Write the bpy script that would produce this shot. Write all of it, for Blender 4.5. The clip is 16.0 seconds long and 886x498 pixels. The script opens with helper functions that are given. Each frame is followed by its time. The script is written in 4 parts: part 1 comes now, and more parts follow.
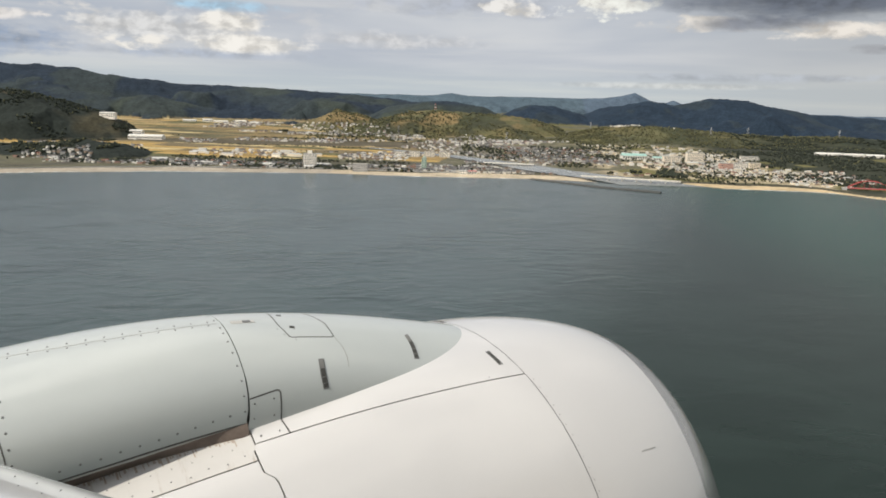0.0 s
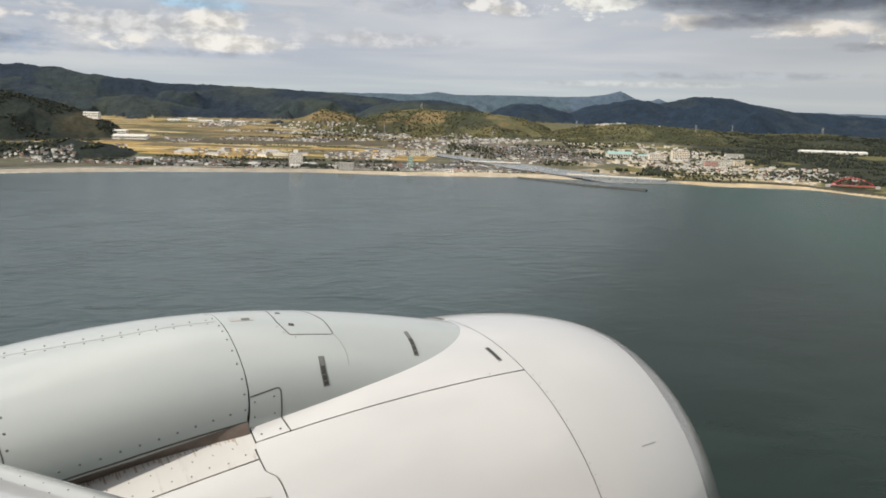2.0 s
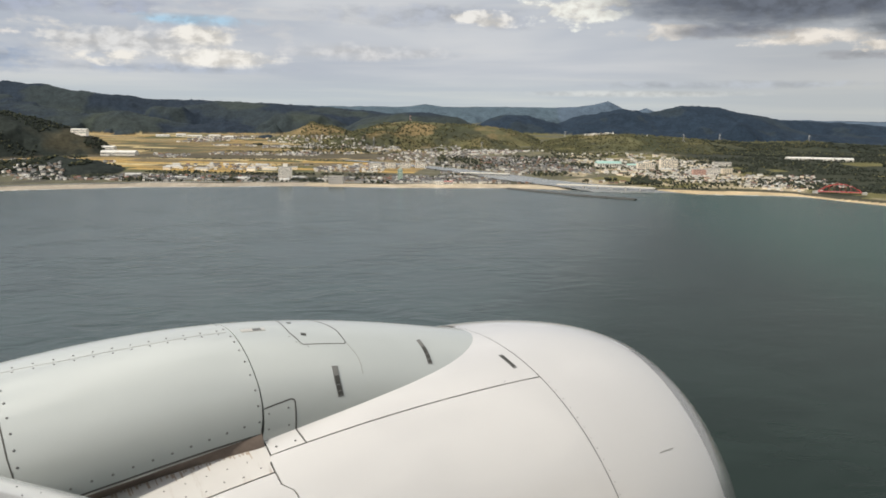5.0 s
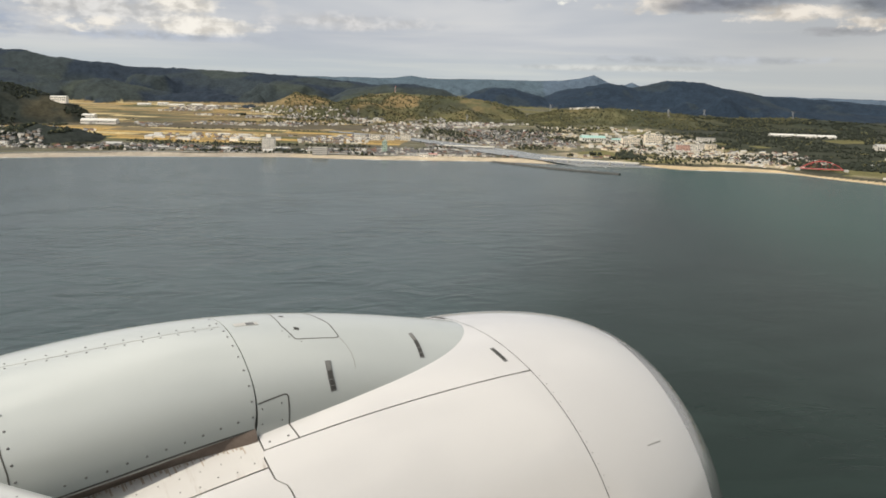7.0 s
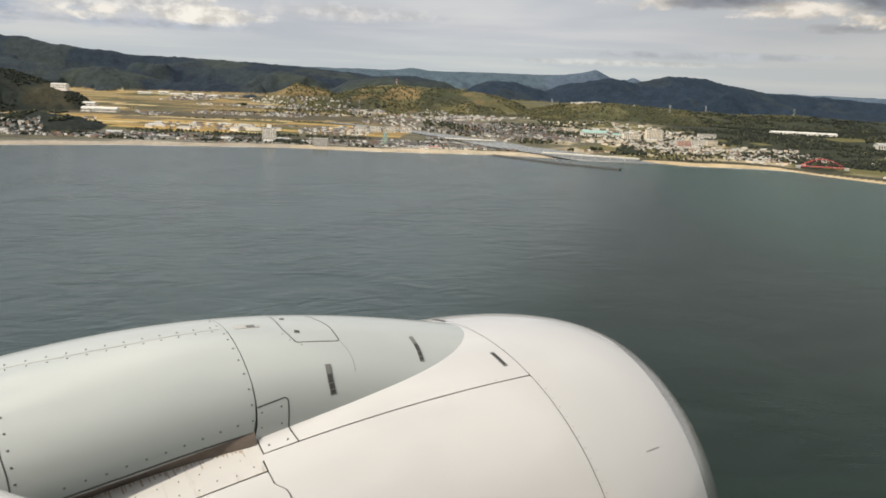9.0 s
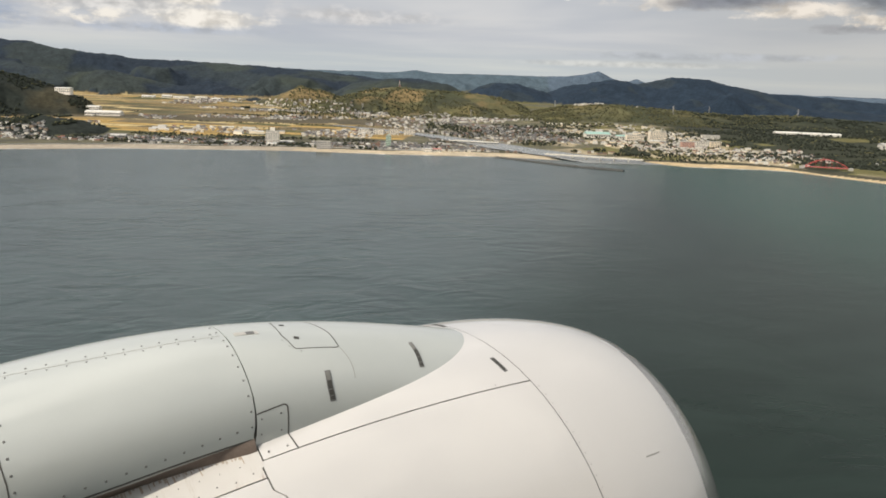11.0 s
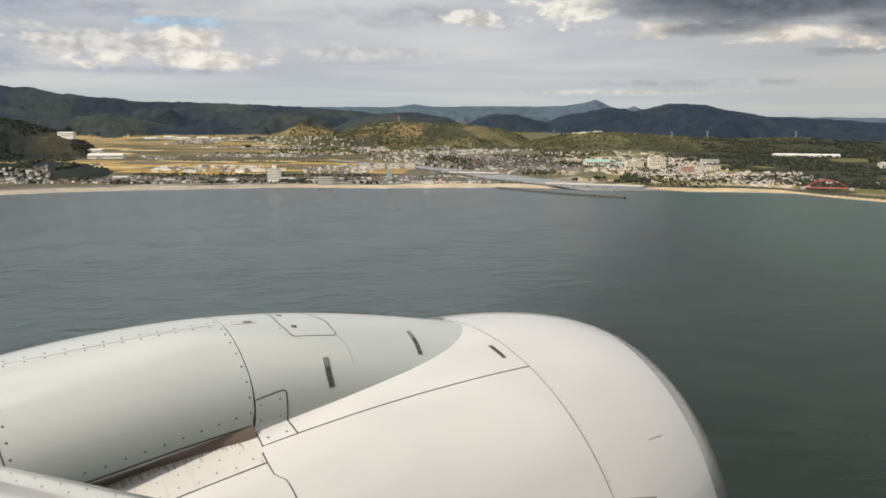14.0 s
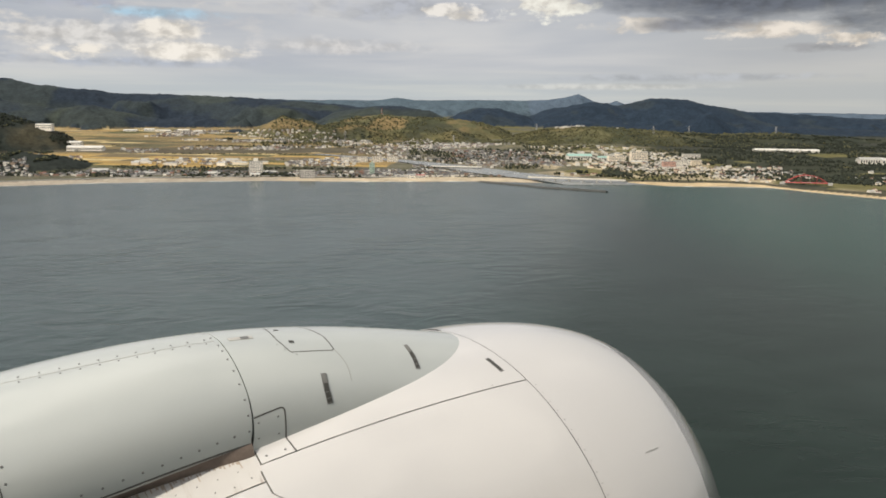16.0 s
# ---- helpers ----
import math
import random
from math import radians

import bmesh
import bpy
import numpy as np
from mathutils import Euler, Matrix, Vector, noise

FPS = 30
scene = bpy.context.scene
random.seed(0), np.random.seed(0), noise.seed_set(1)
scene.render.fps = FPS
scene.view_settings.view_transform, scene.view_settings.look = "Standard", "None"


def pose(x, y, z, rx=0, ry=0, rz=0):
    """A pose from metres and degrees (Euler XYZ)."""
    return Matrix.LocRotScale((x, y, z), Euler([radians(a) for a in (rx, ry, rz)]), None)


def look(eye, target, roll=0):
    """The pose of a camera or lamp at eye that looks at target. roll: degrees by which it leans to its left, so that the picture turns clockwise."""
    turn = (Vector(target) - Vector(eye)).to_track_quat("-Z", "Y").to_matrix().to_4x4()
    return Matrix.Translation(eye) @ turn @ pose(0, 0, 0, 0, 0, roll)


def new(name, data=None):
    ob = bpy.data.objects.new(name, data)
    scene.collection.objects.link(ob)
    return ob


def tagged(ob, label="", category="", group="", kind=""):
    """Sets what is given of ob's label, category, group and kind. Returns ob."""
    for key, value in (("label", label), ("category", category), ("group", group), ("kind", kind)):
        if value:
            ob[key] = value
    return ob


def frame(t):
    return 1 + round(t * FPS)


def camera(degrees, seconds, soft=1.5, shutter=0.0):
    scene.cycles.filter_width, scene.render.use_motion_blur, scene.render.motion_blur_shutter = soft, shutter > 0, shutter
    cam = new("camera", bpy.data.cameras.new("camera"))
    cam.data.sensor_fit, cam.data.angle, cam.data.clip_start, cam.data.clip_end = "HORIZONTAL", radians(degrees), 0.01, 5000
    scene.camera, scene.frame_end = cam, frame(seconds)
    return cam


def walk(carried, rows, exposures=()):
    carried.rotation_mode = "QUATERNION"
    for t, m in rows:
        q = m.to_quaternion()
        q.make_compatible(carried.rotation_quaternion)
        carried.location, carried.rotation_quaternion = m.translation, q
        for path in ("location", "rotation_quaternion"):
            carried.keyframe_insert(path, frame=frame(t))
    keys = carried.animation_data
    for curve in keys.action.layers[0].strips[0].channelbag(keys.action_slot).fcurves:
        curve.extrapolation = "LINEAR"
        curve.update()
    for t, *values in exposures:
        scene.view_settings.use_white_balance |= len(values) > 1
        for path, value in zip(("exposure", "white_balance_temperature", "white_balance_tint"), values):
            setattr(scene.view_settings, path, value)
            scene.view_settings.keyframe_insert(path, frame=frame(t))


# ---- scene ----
# ---- camera ----
cam = camera(58.0, 16.0, 1.75)
PATH = [
    (0, pose(0.142, -0.062, 130.030, 80.03, -1.52, 2.93)),
    (0.5, pose(0.151, -0.072, 129.962, 80.00, -1.40, 2.80)),
    (1, pose(0.146, -0.074, 129.938, 80.06, -1.39, 2.55)),
    (1.5, pose(0.119, -0.065, 129.969, 80.04, -1.29, 2.23)),
    (2, pose(0.091, -0.054, 130.016, 79.97, -1.36, 1.95)),
    (2.5, pose(0.071, -0.036, 130.014, 80.01, -1.26, 1.80)),
    (3, pose(0.063, -0.047, 129.998, 80.12, -1.27, 1.70)),
    (3.5, pose(0.050, -0.016, 129.991, 80.59, -0.94, 1.71)),
    (4, pose(0.031, -0.020, 129.980, 81.10, -0.72, 1.62)),
    (6.5, pose(-0.029, 0.004, 130.037, 79.48, -1.06, 0.33)),
    (7, pose(-0.039, -0.001, 130.071, 78.90, -1.37, 0.11)),
    (7.5, pose(-0.055, 0.017, 130.091, 78.52, -1.89, -0.07)),
    (8, pose(-0.060, 0.018, 130.127, 78.22, -2.16, -0.06)),
    (10.5, pose(-0.030, -0.001, 130.095, 78.70, -1.90, 0.49)),
    (11, pose(-0.032, 0.012, 130.131, 78.53, -1.85, 0.42)),
    (11.5, pose(-0.027, 0.017, 130.173, 78.49, -1.73, 0.40)),
    (12, pose(-0.021, 0.022, 130.186, 78.53, -1.47, 0.44)),
    (12.5, pose(-0.011, 0.025, 130.137, 79.07, -1.08, 0.46)),
    (13, pose(0.010, -0.019, 130.051, 79.70, -0.66, 0.53)),
    (13.5, pose(0.019, -0.042, 129.983, 80.44, -0.12, 0.55)),
    (14, pose(0.006, -0.043, 129.954, 80.82, -0.10, 0.35)),
    (14.5, pose(-0.004, -0.042, 129.951, 80.91, -0.09, 0.05)),
    (15, pose(-0.021, -0.033, 129.974, 80.69, -0.17, -0.30)),
    (15.5, pose(-0.042, -0.012, 130.017, 80.43, -0.28, -0.61)),
    (16, pose(-0.057, -0.011, 130.031, 80.38, -0.39, -0.86)),
]
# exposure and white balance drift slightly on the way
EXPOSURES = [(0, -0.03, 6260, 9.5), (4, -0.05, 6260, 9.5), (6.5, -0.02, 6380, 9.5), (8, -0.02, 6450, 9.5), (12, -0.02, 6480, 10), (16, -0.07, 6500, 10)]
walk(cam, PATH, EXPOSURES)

# ---- world, sun, exposure ----
SUN_AZ, SUN_EL = 226.0, 42.0          # compass from +y towards +x, height above the horizon


class Net:
    """A small writer for shader node trees."""

    def __init__(self, tree):
        self.tree = tree
        tree.nodes.clear()

    def node(self, kind):
        return self.tree.nodes.new(kind)

    def put(self, socket, value):
        if isinstance(value, bpy.types.NodeSocket):
            self.tree.links.new(value, socket)
        elif value is not None:
            socket.default_value = value

    def math(self, op, a, b=None, c=None, clamp=False):
        n = self.node("ShaderNodeMath")
        n.operation, n.use_clamp = op, clamp
        for socket, value in zip(n.inputs, (a, b, c)):
            self.put(socket, value)
        return n.outputs[0]

    def mix(self, fac, a, b, kind="MIX"):
        n = self.node("ShaderNodeMix")
        n.data_type, n.blend_type = "RGBA", kind
        self.put(n.inputs[0], fac)
        for socket, value in ((n.inputs[6], a), (n.inputs[7], b)):
            self.put(socket, (*value, 1.0) if isinstance(value, tuple) and len(value) == 3 else value)
        return n.outputs[2]

    def ramp(self, value, lo, hi):
        n = self.node("ShaderNodeMapRange")
        n.interpolation_type = "SMOOTHSTEP"
        for k, v in enumerate((value, lo, hi, 0.0, 1.0)):
            self.put(n.inputs[k], v)
        return n.outputs[0]

    def noise(self, vector, scale, detail=4.0, rough=0.55, distort=0.0):
        n = self.node("ShaderNodeTexNoise")
        self.put(n.inputs["Vector"], vector)
        for key, value in (("Scale", scale), ("Detail", detail), ("Roughness", rough), ("Distortion", distort)):
            n.inputs[key].default_value = value
        return n.outputs["Fac"]

    def vec(self, x, y, z=0.0):
        n = self.node("ShaderNodeCombineXYZ")
        for socket, value in zip(n.inputs, (x, y, z)):
            self.put(socket, value)
        return n.outputs[0]

    def stretch(self, vector, sx, sy, sz):
        n = self.node("ShaderNodeVectorMath")
        n.operation = "MULTIPLY"
        self.put(n.inputs[0], vector)
        n.inputs[1].default_value = (sx, sy, sz)
        return n.outputs[0]


def build_sky():
    world = bpy.data.worlds.new("sky")
    scene.world = world
    world.use_nodes = True
    g = Net(world.node_tree)
    way = g.node("ShaderNodeTexCoord").outputs["Generated"]
    split = g.node("ShaderNodeSeparateXYZ")
    g.put(split.inputs[0], way)
    x, y, z = split.outputs
    az = g.math("MULTIPLY", g.math("ARCTAN2", x, y), 57.2958)
    el = g.math("MULTIPLY", g.math("ARCSINE", z), 57.2958)
    sky = g.node("ShaderNodeTexSky")
    sky.sky_type, sky.sun_disc, sky.dust_density = "NISHITA", False, 1.5
    sky.sun_elevation, sky.sun_rotation = radians(SUN_EL), radians(SUN_AZ)
    blue = g.mix(1.0, sky.outputs[0], (0.11, 0.11, 0.11), "MULTIPLY")
    plane = g.vec(g.math("MULTIPLY", az, 0.075), g.math("MULTIPLY", el, 0.26))
    fine = g.noise(plane, 2.2, 7.0, 0.58, 0.3)
    broad = g.noise(g.stretch(plane, 0.55, 1.0, 1.0), 1.0, 4.0, 0.5, 0.4)
    streak = g.noise(g.stretch(plane, 0.35, 2.4, 1.0), 1.6, 5.0, 0.55)
    # the thin layered overcast
    veil = g.mix(g.ramp(broad, 0.34, 0.66), (0.47, 0.50, 0.55), (0.66, 0.66, 0.66))
    veil = g.mix(g.math("MULTIPLY", g.ramp(streak, 0.52, 0.72), 0.4), veil, (0.72, 0.70, 0.66))
    low = g.mix(g.ramp(streak, 0.4, 0.65), (0.52, 0.56, 0.58), (0.62, 0.64, 0.62))
    veil = g.mix(g.ramp(el, 3.6, 1.2), veil, low)
    high = g.noise(g.stretch(way, 1.0, 1.0, 1.6), 2.1, 5.0, 0.5, 0.5)
    veil = g.mix(g.ramp(el, 26.0, 46.0), veil, g.mix(g.ramp(high, 0.44, 0.58), (0.28, 0.32, 0.40), (1.45, 1.38, 1.28)))
    veil = g.mix(g.math("MULTIPLY", g.ramp(az, 6.0, 26.0), 0.5), veil, (0.49, 0.485, 0.455))
    cover = g.math("ADD", g.ramp(broad, 0.18, 0.30), g.ramp(el, 5.2, 4.2), clamp=True)
    colour = g.mix(cover, blue, veil)
    wob = g.math("SUBTRACT", g.noise(plane, 3.4, 6.0, 0.6), 0.5)
    puff = g.noise(g.vec(g.math("MULTIPLY", az, 0.17), g.math("MULTIPLY", el, 0.27)), 4.2, 5.0, 0.55, 0.2)
    wob2 = g.math("SUBTRACT", puff, 0.5)
    lump = g.math("ADD", g.math("MULTIPLY", wob, 9.0), g.math("MULTIPLY", wob2, 6.0))
    # broken heaps of cumulus low in the west
    heap = g.math("MULTIPLY", g.ramp(g.math("ADD", wob, g.math("MULTIPLY", wob2, 0.6)), -0.07, 0.16), g.ramp(az, -9.0, -16.0))
    heap = g.math("MULTIPLY", g.math("MULTIPLY", heap, g.ramp(el, 2.6, 3.4)), g.math("MULTIPLY", g.ramp(el, 9.0, 6.5), 0.8))
    colour = g.mix(heap, colour, g.mix(g.ramp(fine, 0.35, 0.65), (0.44, 0.46, 0.52), (0.80, 0.75, 0.68)))

    def cloud(colour, a, e, ra, re, soft, rag, top):
        """One cloud: azimuth, height, half width, half height, softness, raggedness, colour."""
        da = g.math("DIVIDE", g.math("SUBTRACT", az, a), ra)
        de = g.math("DIVIDE", g.math("SUBTRACT", el, e), re)
        rr = g.math("ADD", g.math("MULTIPLY", da, da), g.math("MULTIPLY", de, de))
        inside = g.math("MULTIPLY_ADD", lump, rag, g.math("MULTIPLY", g.math("SUBTRACT", 1.0, rr), 1.5))
        mask = g.math("MULTIPLY", g.ramp(inside, -0.5 * soft, 1.55 * soft), 0.95)
        body = g.mix(g.ramp(puff, 0.33, 0.62), tuple(0.72 * c for c in top), tuple(min(1.13 * c, 0.97) for c in top))
        return g.mix(mask, colour, body)

    colour = cloud(colour, -32.5, 3.6, 6.0, 1.2, 1.3, 0.5, (0.29, 0.35, 0.45))
    colour = cloud(colour, -29.0, 6.9, 8.0, 0.8, 1.6, 0.8, (0.38, 0.41, 0.49))
    colour = cloud(colour, -17.6, 6.35, 4.2, 0.40, 1.6, 0.5, (0.40, 0.60, 0.74))
    colour = cloud(colour, -21.4, 4.75, 6.6, 1.15, 1.1, 0.5, (0.70, 0.68, 0.65))
    colour = cloud(colour, -20.5, 3.2, 9.0, 0.35, 1.8, 0.6, (0.42, 0.46, 0.53))
    colour = cloud(colour, -17.4, 5.3, 2.3, 0.85, 1.0, 0.7, (0.83, 0.78, 0.70))
    colour = cloud(colour, -16.3, 3.95, 4.2, 0.66, 0.9, 0.5, (0.86, 0.81, 0.73))
    colour = cloud(colour, -22.8, 3.75, 2.6, 0.45, 1.0, 1.1, (0.82, 0.77, 0.69))
    colour = cloud(colour, -31.0, 5.1, 2.6, 0.45, 1.0, 0.8, (0.76, 0.71, 0.66))
    colour = cloud(colour, -1.0, 7.0, 9.5, 0.85, 2.0, 0.7, (0.44, 0.46, 0.51))
    colour = cloud(colour, -7.0, 4.6, 7.0, 0.6, 2.0, 0.7, (0.66, 0.64, 0.62))
    colour = cloud(colour, 1.4, 6.9, 2.4, 0.55, 0.8, 1.0, (0.80, 0.76, 0.70))
    colour = cloud(colour, 7.8, 7.6, 3.6, 1.15, 0.8, 0.9, (0.90, 0.84, 0.75))
    colour = cloud(colour, 13.6, 6.0, 2.6, 0.50, 1.2, 1.0, (0.74, 0.68, 0.60))
    colour = cloud(colour, 22.4, 5.45, 4.8, 0.55, 1.1, 0.9, (0.80, 0.73, 0.64))
    colour = cloud(colour, 17.8, 5.9, 4.2, 0.50, 1.3, 0.4, (0.23, 0.24, 0.27))
    colour = cloud(colour, 22.5, 7.9, 13.0, 1.85, 0.8, 0.16, (0.130, 0.145, 0.175))
    colour = cloud(colour, 29.0, 6.0, 4.0, 1.0, 1.1, 0.4, (0.19, 0.205, 0.23))
    colour = cloud(colour, 25.6, 4.3, 3.0, 0.35, 1.2, 0.7, (0.34, 0.34, 0.35))
    colour = cloud(colour, 26.9, 4.75, 1.9, 0.42, 0.8, 1.0, (0.76, 0.69, 0.60))
    colour = cloud(colour, 17.0, 2.5, 9.0, 0.30, 1.8, 0.6, (0.48, 0.50, 0.53))
    colour = cloud(colour, 12.0, 1.9, 8.0, 0.24, 1.8, 0.15, (0.69, 0.68, 0.63))
    out = g.node("ShaderNodeBackground")
    g.put(out.inputs[0], colour)
    out.inputs[1].default_value = 1.0
    g.put(g.node("ShaderNodeOutputWorld").inputs[0], out.outputs[0])


build_sky()
sun = new("sun", bpy.data.lights.new("sun", "SUN"))
sun.data.energy, sun.data.angle, sun.data.color = 3.3, radians(1.5), (1.0, 0.90, 0.76)
sun.matrix_world = look((0, 0, 0), (-math.sin(radians(SUN_AZ)) * math.cos(radians(SUN_EL)),
                                    -math.cos(radians(SUN_AZ)) * math.cos(radians(SUN_EL)), -math.sin(radians(SUN_EL))))


# ---- materials ----
def surface(name, colour, rough=0.6, metal=0.0, vary=0.15, scale=3.0, grime=0.0, grime_colour=(0.2, 0.19, 0.17), bump=0.0,
            coat=0.0, per_object=0.0, per_island=0.0, spec=0.5, rough_vary=0.2, grime_stretch=(1.0, 1.0, 1.0), bump_scale=0.0):
    m = bpy.data.materials.new(name)
    m.use_nodes = True
    g = Net(m.node_tree)
    b = g.node("ShaderNodeBsdfPrincipled")
    where = g.node("ShaderNodeTexCoord").outputs["Object"]
    n1, n2 = g.noise(where, scale, 5.0), g.noise(where, scale * 6.3, 4.0)
    tone = g.math("ADD", g.math("MULTIPLY", g.math("SUBTRACT", n1, 0.5), 1.4 * vary), g.math("MULTIPLY", g.math("SUBTRACT", n2, 0.5), 0.7 * vary))
    if per_object:
        r = g.node("ShaderNodeObjectInfo").outputs["Random"]
        tone = g.math("ADD", tone, g.math("MULTIPLY", g.math("SUBTRACT", r, 0.5), per_object))
    if per_island:
        r = g.node("ShaderNodeNewGeometry").outputs["Random Per Island"]
        tone = g.math("ADD", tone, g.math("MULTIPLY", g.math("SUBTRACT", r, 0.5), per_island))
    tone = g.math("ADD", tone, 1.0)
    colour_out = g.mix(1.0, (*colour, 1.0), g.vec(tone, tone, tone), "MULTIPLY")
    if grime:
        stain = g.ramp(g.noise(g.stretch(where, *grime_stretch), scale * 1.7, 6.0, 0.65), 0.52, 0.78)
        colour_out = g.mix(g.math("MULTIPLY", stain, grime), colour_out, grime_colour)
    g.put(b.inputs["Base Color"], colour_out)
    g.put(b.inputs["Roughness"], g.math("ADD", g.math("MULTIPLY", g.math("SUBTRACT", n1, 0.5), rough_vary), rough))
    b.inputs["Metallic"].default_value = metal
    b.inputs["Specular IOR Level"].default_value = spec
    b.inputs["Coat Weight"].default_value = coat
    b.inputs["Coat Roughness"].default_value = 0.05
    b.inputs["Coat IOR"].default_value = 1.75
    if bump:
        k = g.node("ShaderNodeBump")
        k.inputs["Strength"].default_value, k.inputs["Distance"].default_value = 0.5, bump
        g.put(k.inputs["Height"], g.noise(where, bump_scale or scale * 3.0, 5.0))
        g.put(b.inputs["Normal"], k.outputs[0])
    g.put(g.node("ShaderNodeOutputMaterial").inputs[0], b.outputs[0])
    return m


def sea_material():
    m = bpy.data.materials.new("sea_water")
    m.use_nodes = True
    g = Net(m.node_tree)
    b = g.node("ShaderNodeBsdfPrincipled")
    where = g.node("ShaderNodeTexCoord").outputs["Object"]
    split = g.node("ShaderNodeSeparateXYZ")
    g.put(split.inputs[0], where)
    x, y, _ = split.outputs
    big = g.noise(g.stretch(where, 1.0, 0.6, 1.0), 0.0022, 4.0, 0.5, 0.6)
    swell = g.noise(g.stretch(where, 0.6, 1.0, 1.0), 0.022, 4.0, 0.55, 0.9)
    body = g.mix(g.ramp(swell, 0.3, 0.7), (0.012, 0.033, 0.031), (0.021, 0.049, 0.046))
    darkened = g.mix(g.ramp(swell, 0.3, 0.7), (0.013, 0.024, 0.020), (0.019, 0.033, 0.028))
    # window-glass tint painted on the right; silty green shallows by the river mouth
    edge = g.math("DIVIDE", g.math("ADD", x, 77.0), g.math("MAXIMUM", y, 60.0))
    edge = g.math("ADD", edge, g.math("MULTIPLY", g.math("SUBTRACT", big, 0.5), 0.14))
    body = g.mix(g.ramp(edge, 0.08, 0.42), body, darkened)
    green = g.ramp(g.math("ADD", x, g.math("MULTIPLY", g.math("SUBTRACT", big, 0.5), 260.0)), 200.0, 400.0)
    green = g.math("MULTIPLY", green, g.ramp(y, 250.0, 950.0))
    body = g.mix(g.math("MULTIPLY", green, 0.62), body, (0.015, 0.066, 0.045))
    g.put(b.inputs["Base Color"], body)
    b.inputs["Roughness"].default_value = 0.24
    b.inputs["IOR"].default_value = 1.33
    # the same window tint: sheen turned down by position towards the right
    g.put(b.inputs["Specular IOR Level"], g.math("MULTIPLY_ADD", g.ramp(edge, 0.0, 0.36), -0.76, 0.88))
    k = g.node("ShaderNodeBump")
    k.inputs["Distance"].default_value = 1.9
    g.put(k.inputs["Strength"], g.math("MULTIPLY_ADD", g.ramp(edge, 0.05, 0.42), -0.46, 0.62))
    rot = g.node("ShaderNodeVectorRotate")
    rot.rotation_type = "Z_AXIS"
    rot.inputs["Angle"].default_value = radians(-16)
    g.put(rot.inputs["Vector"], where)
    turned = rot.outputs[0]
    w1 = g.noise(g.stretch(turned, 0.62, 0.98, 1.0), 0.050, 2.0, 0.5, 1.1)
    w2 = g.noise(g.stretch(where, 0.7, 1.3, 1.0), 0.21, 3.0, 0.55, 0.2)
    gust = g.ramp(g.noise(where, 0.009, 3.0, 0.5, 0.5), 0.38, 0.62)
    w1 = g.math("MULTIPLY", w1, g.math("MULTIPLY_ADD", gust, 1.1, 0.5))
    g.put(k.inputs["Height"], g.math("ADD", w1, g.math("MULTIPLY", w2, 0.06)))
    g.put(b.inputs["Normal"], k.outputs[0])
    g.put(g.node("ShaderNodeOutputMaterial").inputs[0], b.outputs[0])
    return m


def land_material():
    """Ground cover from the sheet's own cover attribute, broken up by two scales of noise."""
    m = bpy.data.materials.new("land_cover")
    m.use_nodes = True
    g = Net(m.node_tree)
    b = g.node("ShaderNodeBsdfPrincipled")
    where = g.node("ShaderNodeTexCoord").outputs["Object"]
    attribute = g.node("ShaderNodeAttribute")
    attribute.attribute_name = "cover"
    cover = attribute.outputs["Color"]
    n1, n2 = g.noise(where, 0.02, 6.0, 0.6), g.noise(where, 0.11, 5.0, 0.65)
    tone = g.math("ADD", 1.0, g.math("ADD", g.math("MULTIPLY", g.math("SUBTRACT", n1, 0.5), 1.1), g.math("MULTIPLY", g.math("SUBTRACT", n2, 0.5), 1.3)))
    g.put(b.inputs["Base Color"], g.mix(1.0, cover, g.vec(tone, tone, tone), "MULTIPLY"))
    b.inputs["Roughness"].default_value = 0.95
    b.inputs["Specular IOR Level"].default_value = 0.1
    g.put(g.node("ShaderNodeOutputMaterial").inputs[0], b.outputs[0])
    return m


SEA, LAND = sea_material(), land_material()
WHITE = surface("white_nacelle_paint", (0.662, 0.652, 0.640), 0.30, vary=0.04, scale=0.8, coat=1.0, rough_vary=0.0, grime=0.0, grime_colour=(0.55, 0.52, 0.47), grime_stretch=(0.5, 2.0, 2.0))
GREY = surface("grey_fairing_paint", (0.560, 0.592, 0.575), 0.27, metal=0.1, vary=0.05, scale=1.6, coat=0.5, rough_vary=0.0)
STREAKED = surface("white_paint_with_rusty_streaks", (0.65, 0.635, 0.61), 0.4, vary=0.08, scale=5.0, grime=0.9, grime_colour=(0.36, 0.29, 0.23), grime_stretch=(3.0, 0.5, 0.5))
LIP = surface("polished_metal_lip", (0.58, 0.56, 0.53), 0.26, metal=1.0, vary=0.08, scale=4.0)
GAP = surface("dark_panel_gap", (0.10, 0.098, 0.09), 0.8, vary=0.4, scale=20.0)
SEAL = surface("brown_weathered_seal", (0.19, 0.15, 0.125), 0.85, vary=0.6, scale=14.0, grime=0.8, grime_colour=(0.10, 0.08, 0.065), grime_stretch=(0.3, 2.0, 2.0))
STEEL = surface("dull_steel_rivet", (0.20, 0.20, 0.195), 0.5, metal=0.4, vary=0.3, scale=30.0)
SLOT = surface("dark_slot", (0.055, 0.055, 0.05), 0.7, vary=0.5, scale=60.0)
PLATE = surface("dull_grey_slot_plate", (0.19, 0.19, 0.18), 0.6, vary=0.3, scale=40.0)
RUST = surface("faded_rust_run_mark", (0.44, 0.37, 0.30), 0.7, vary=0.5, scale=40.0)
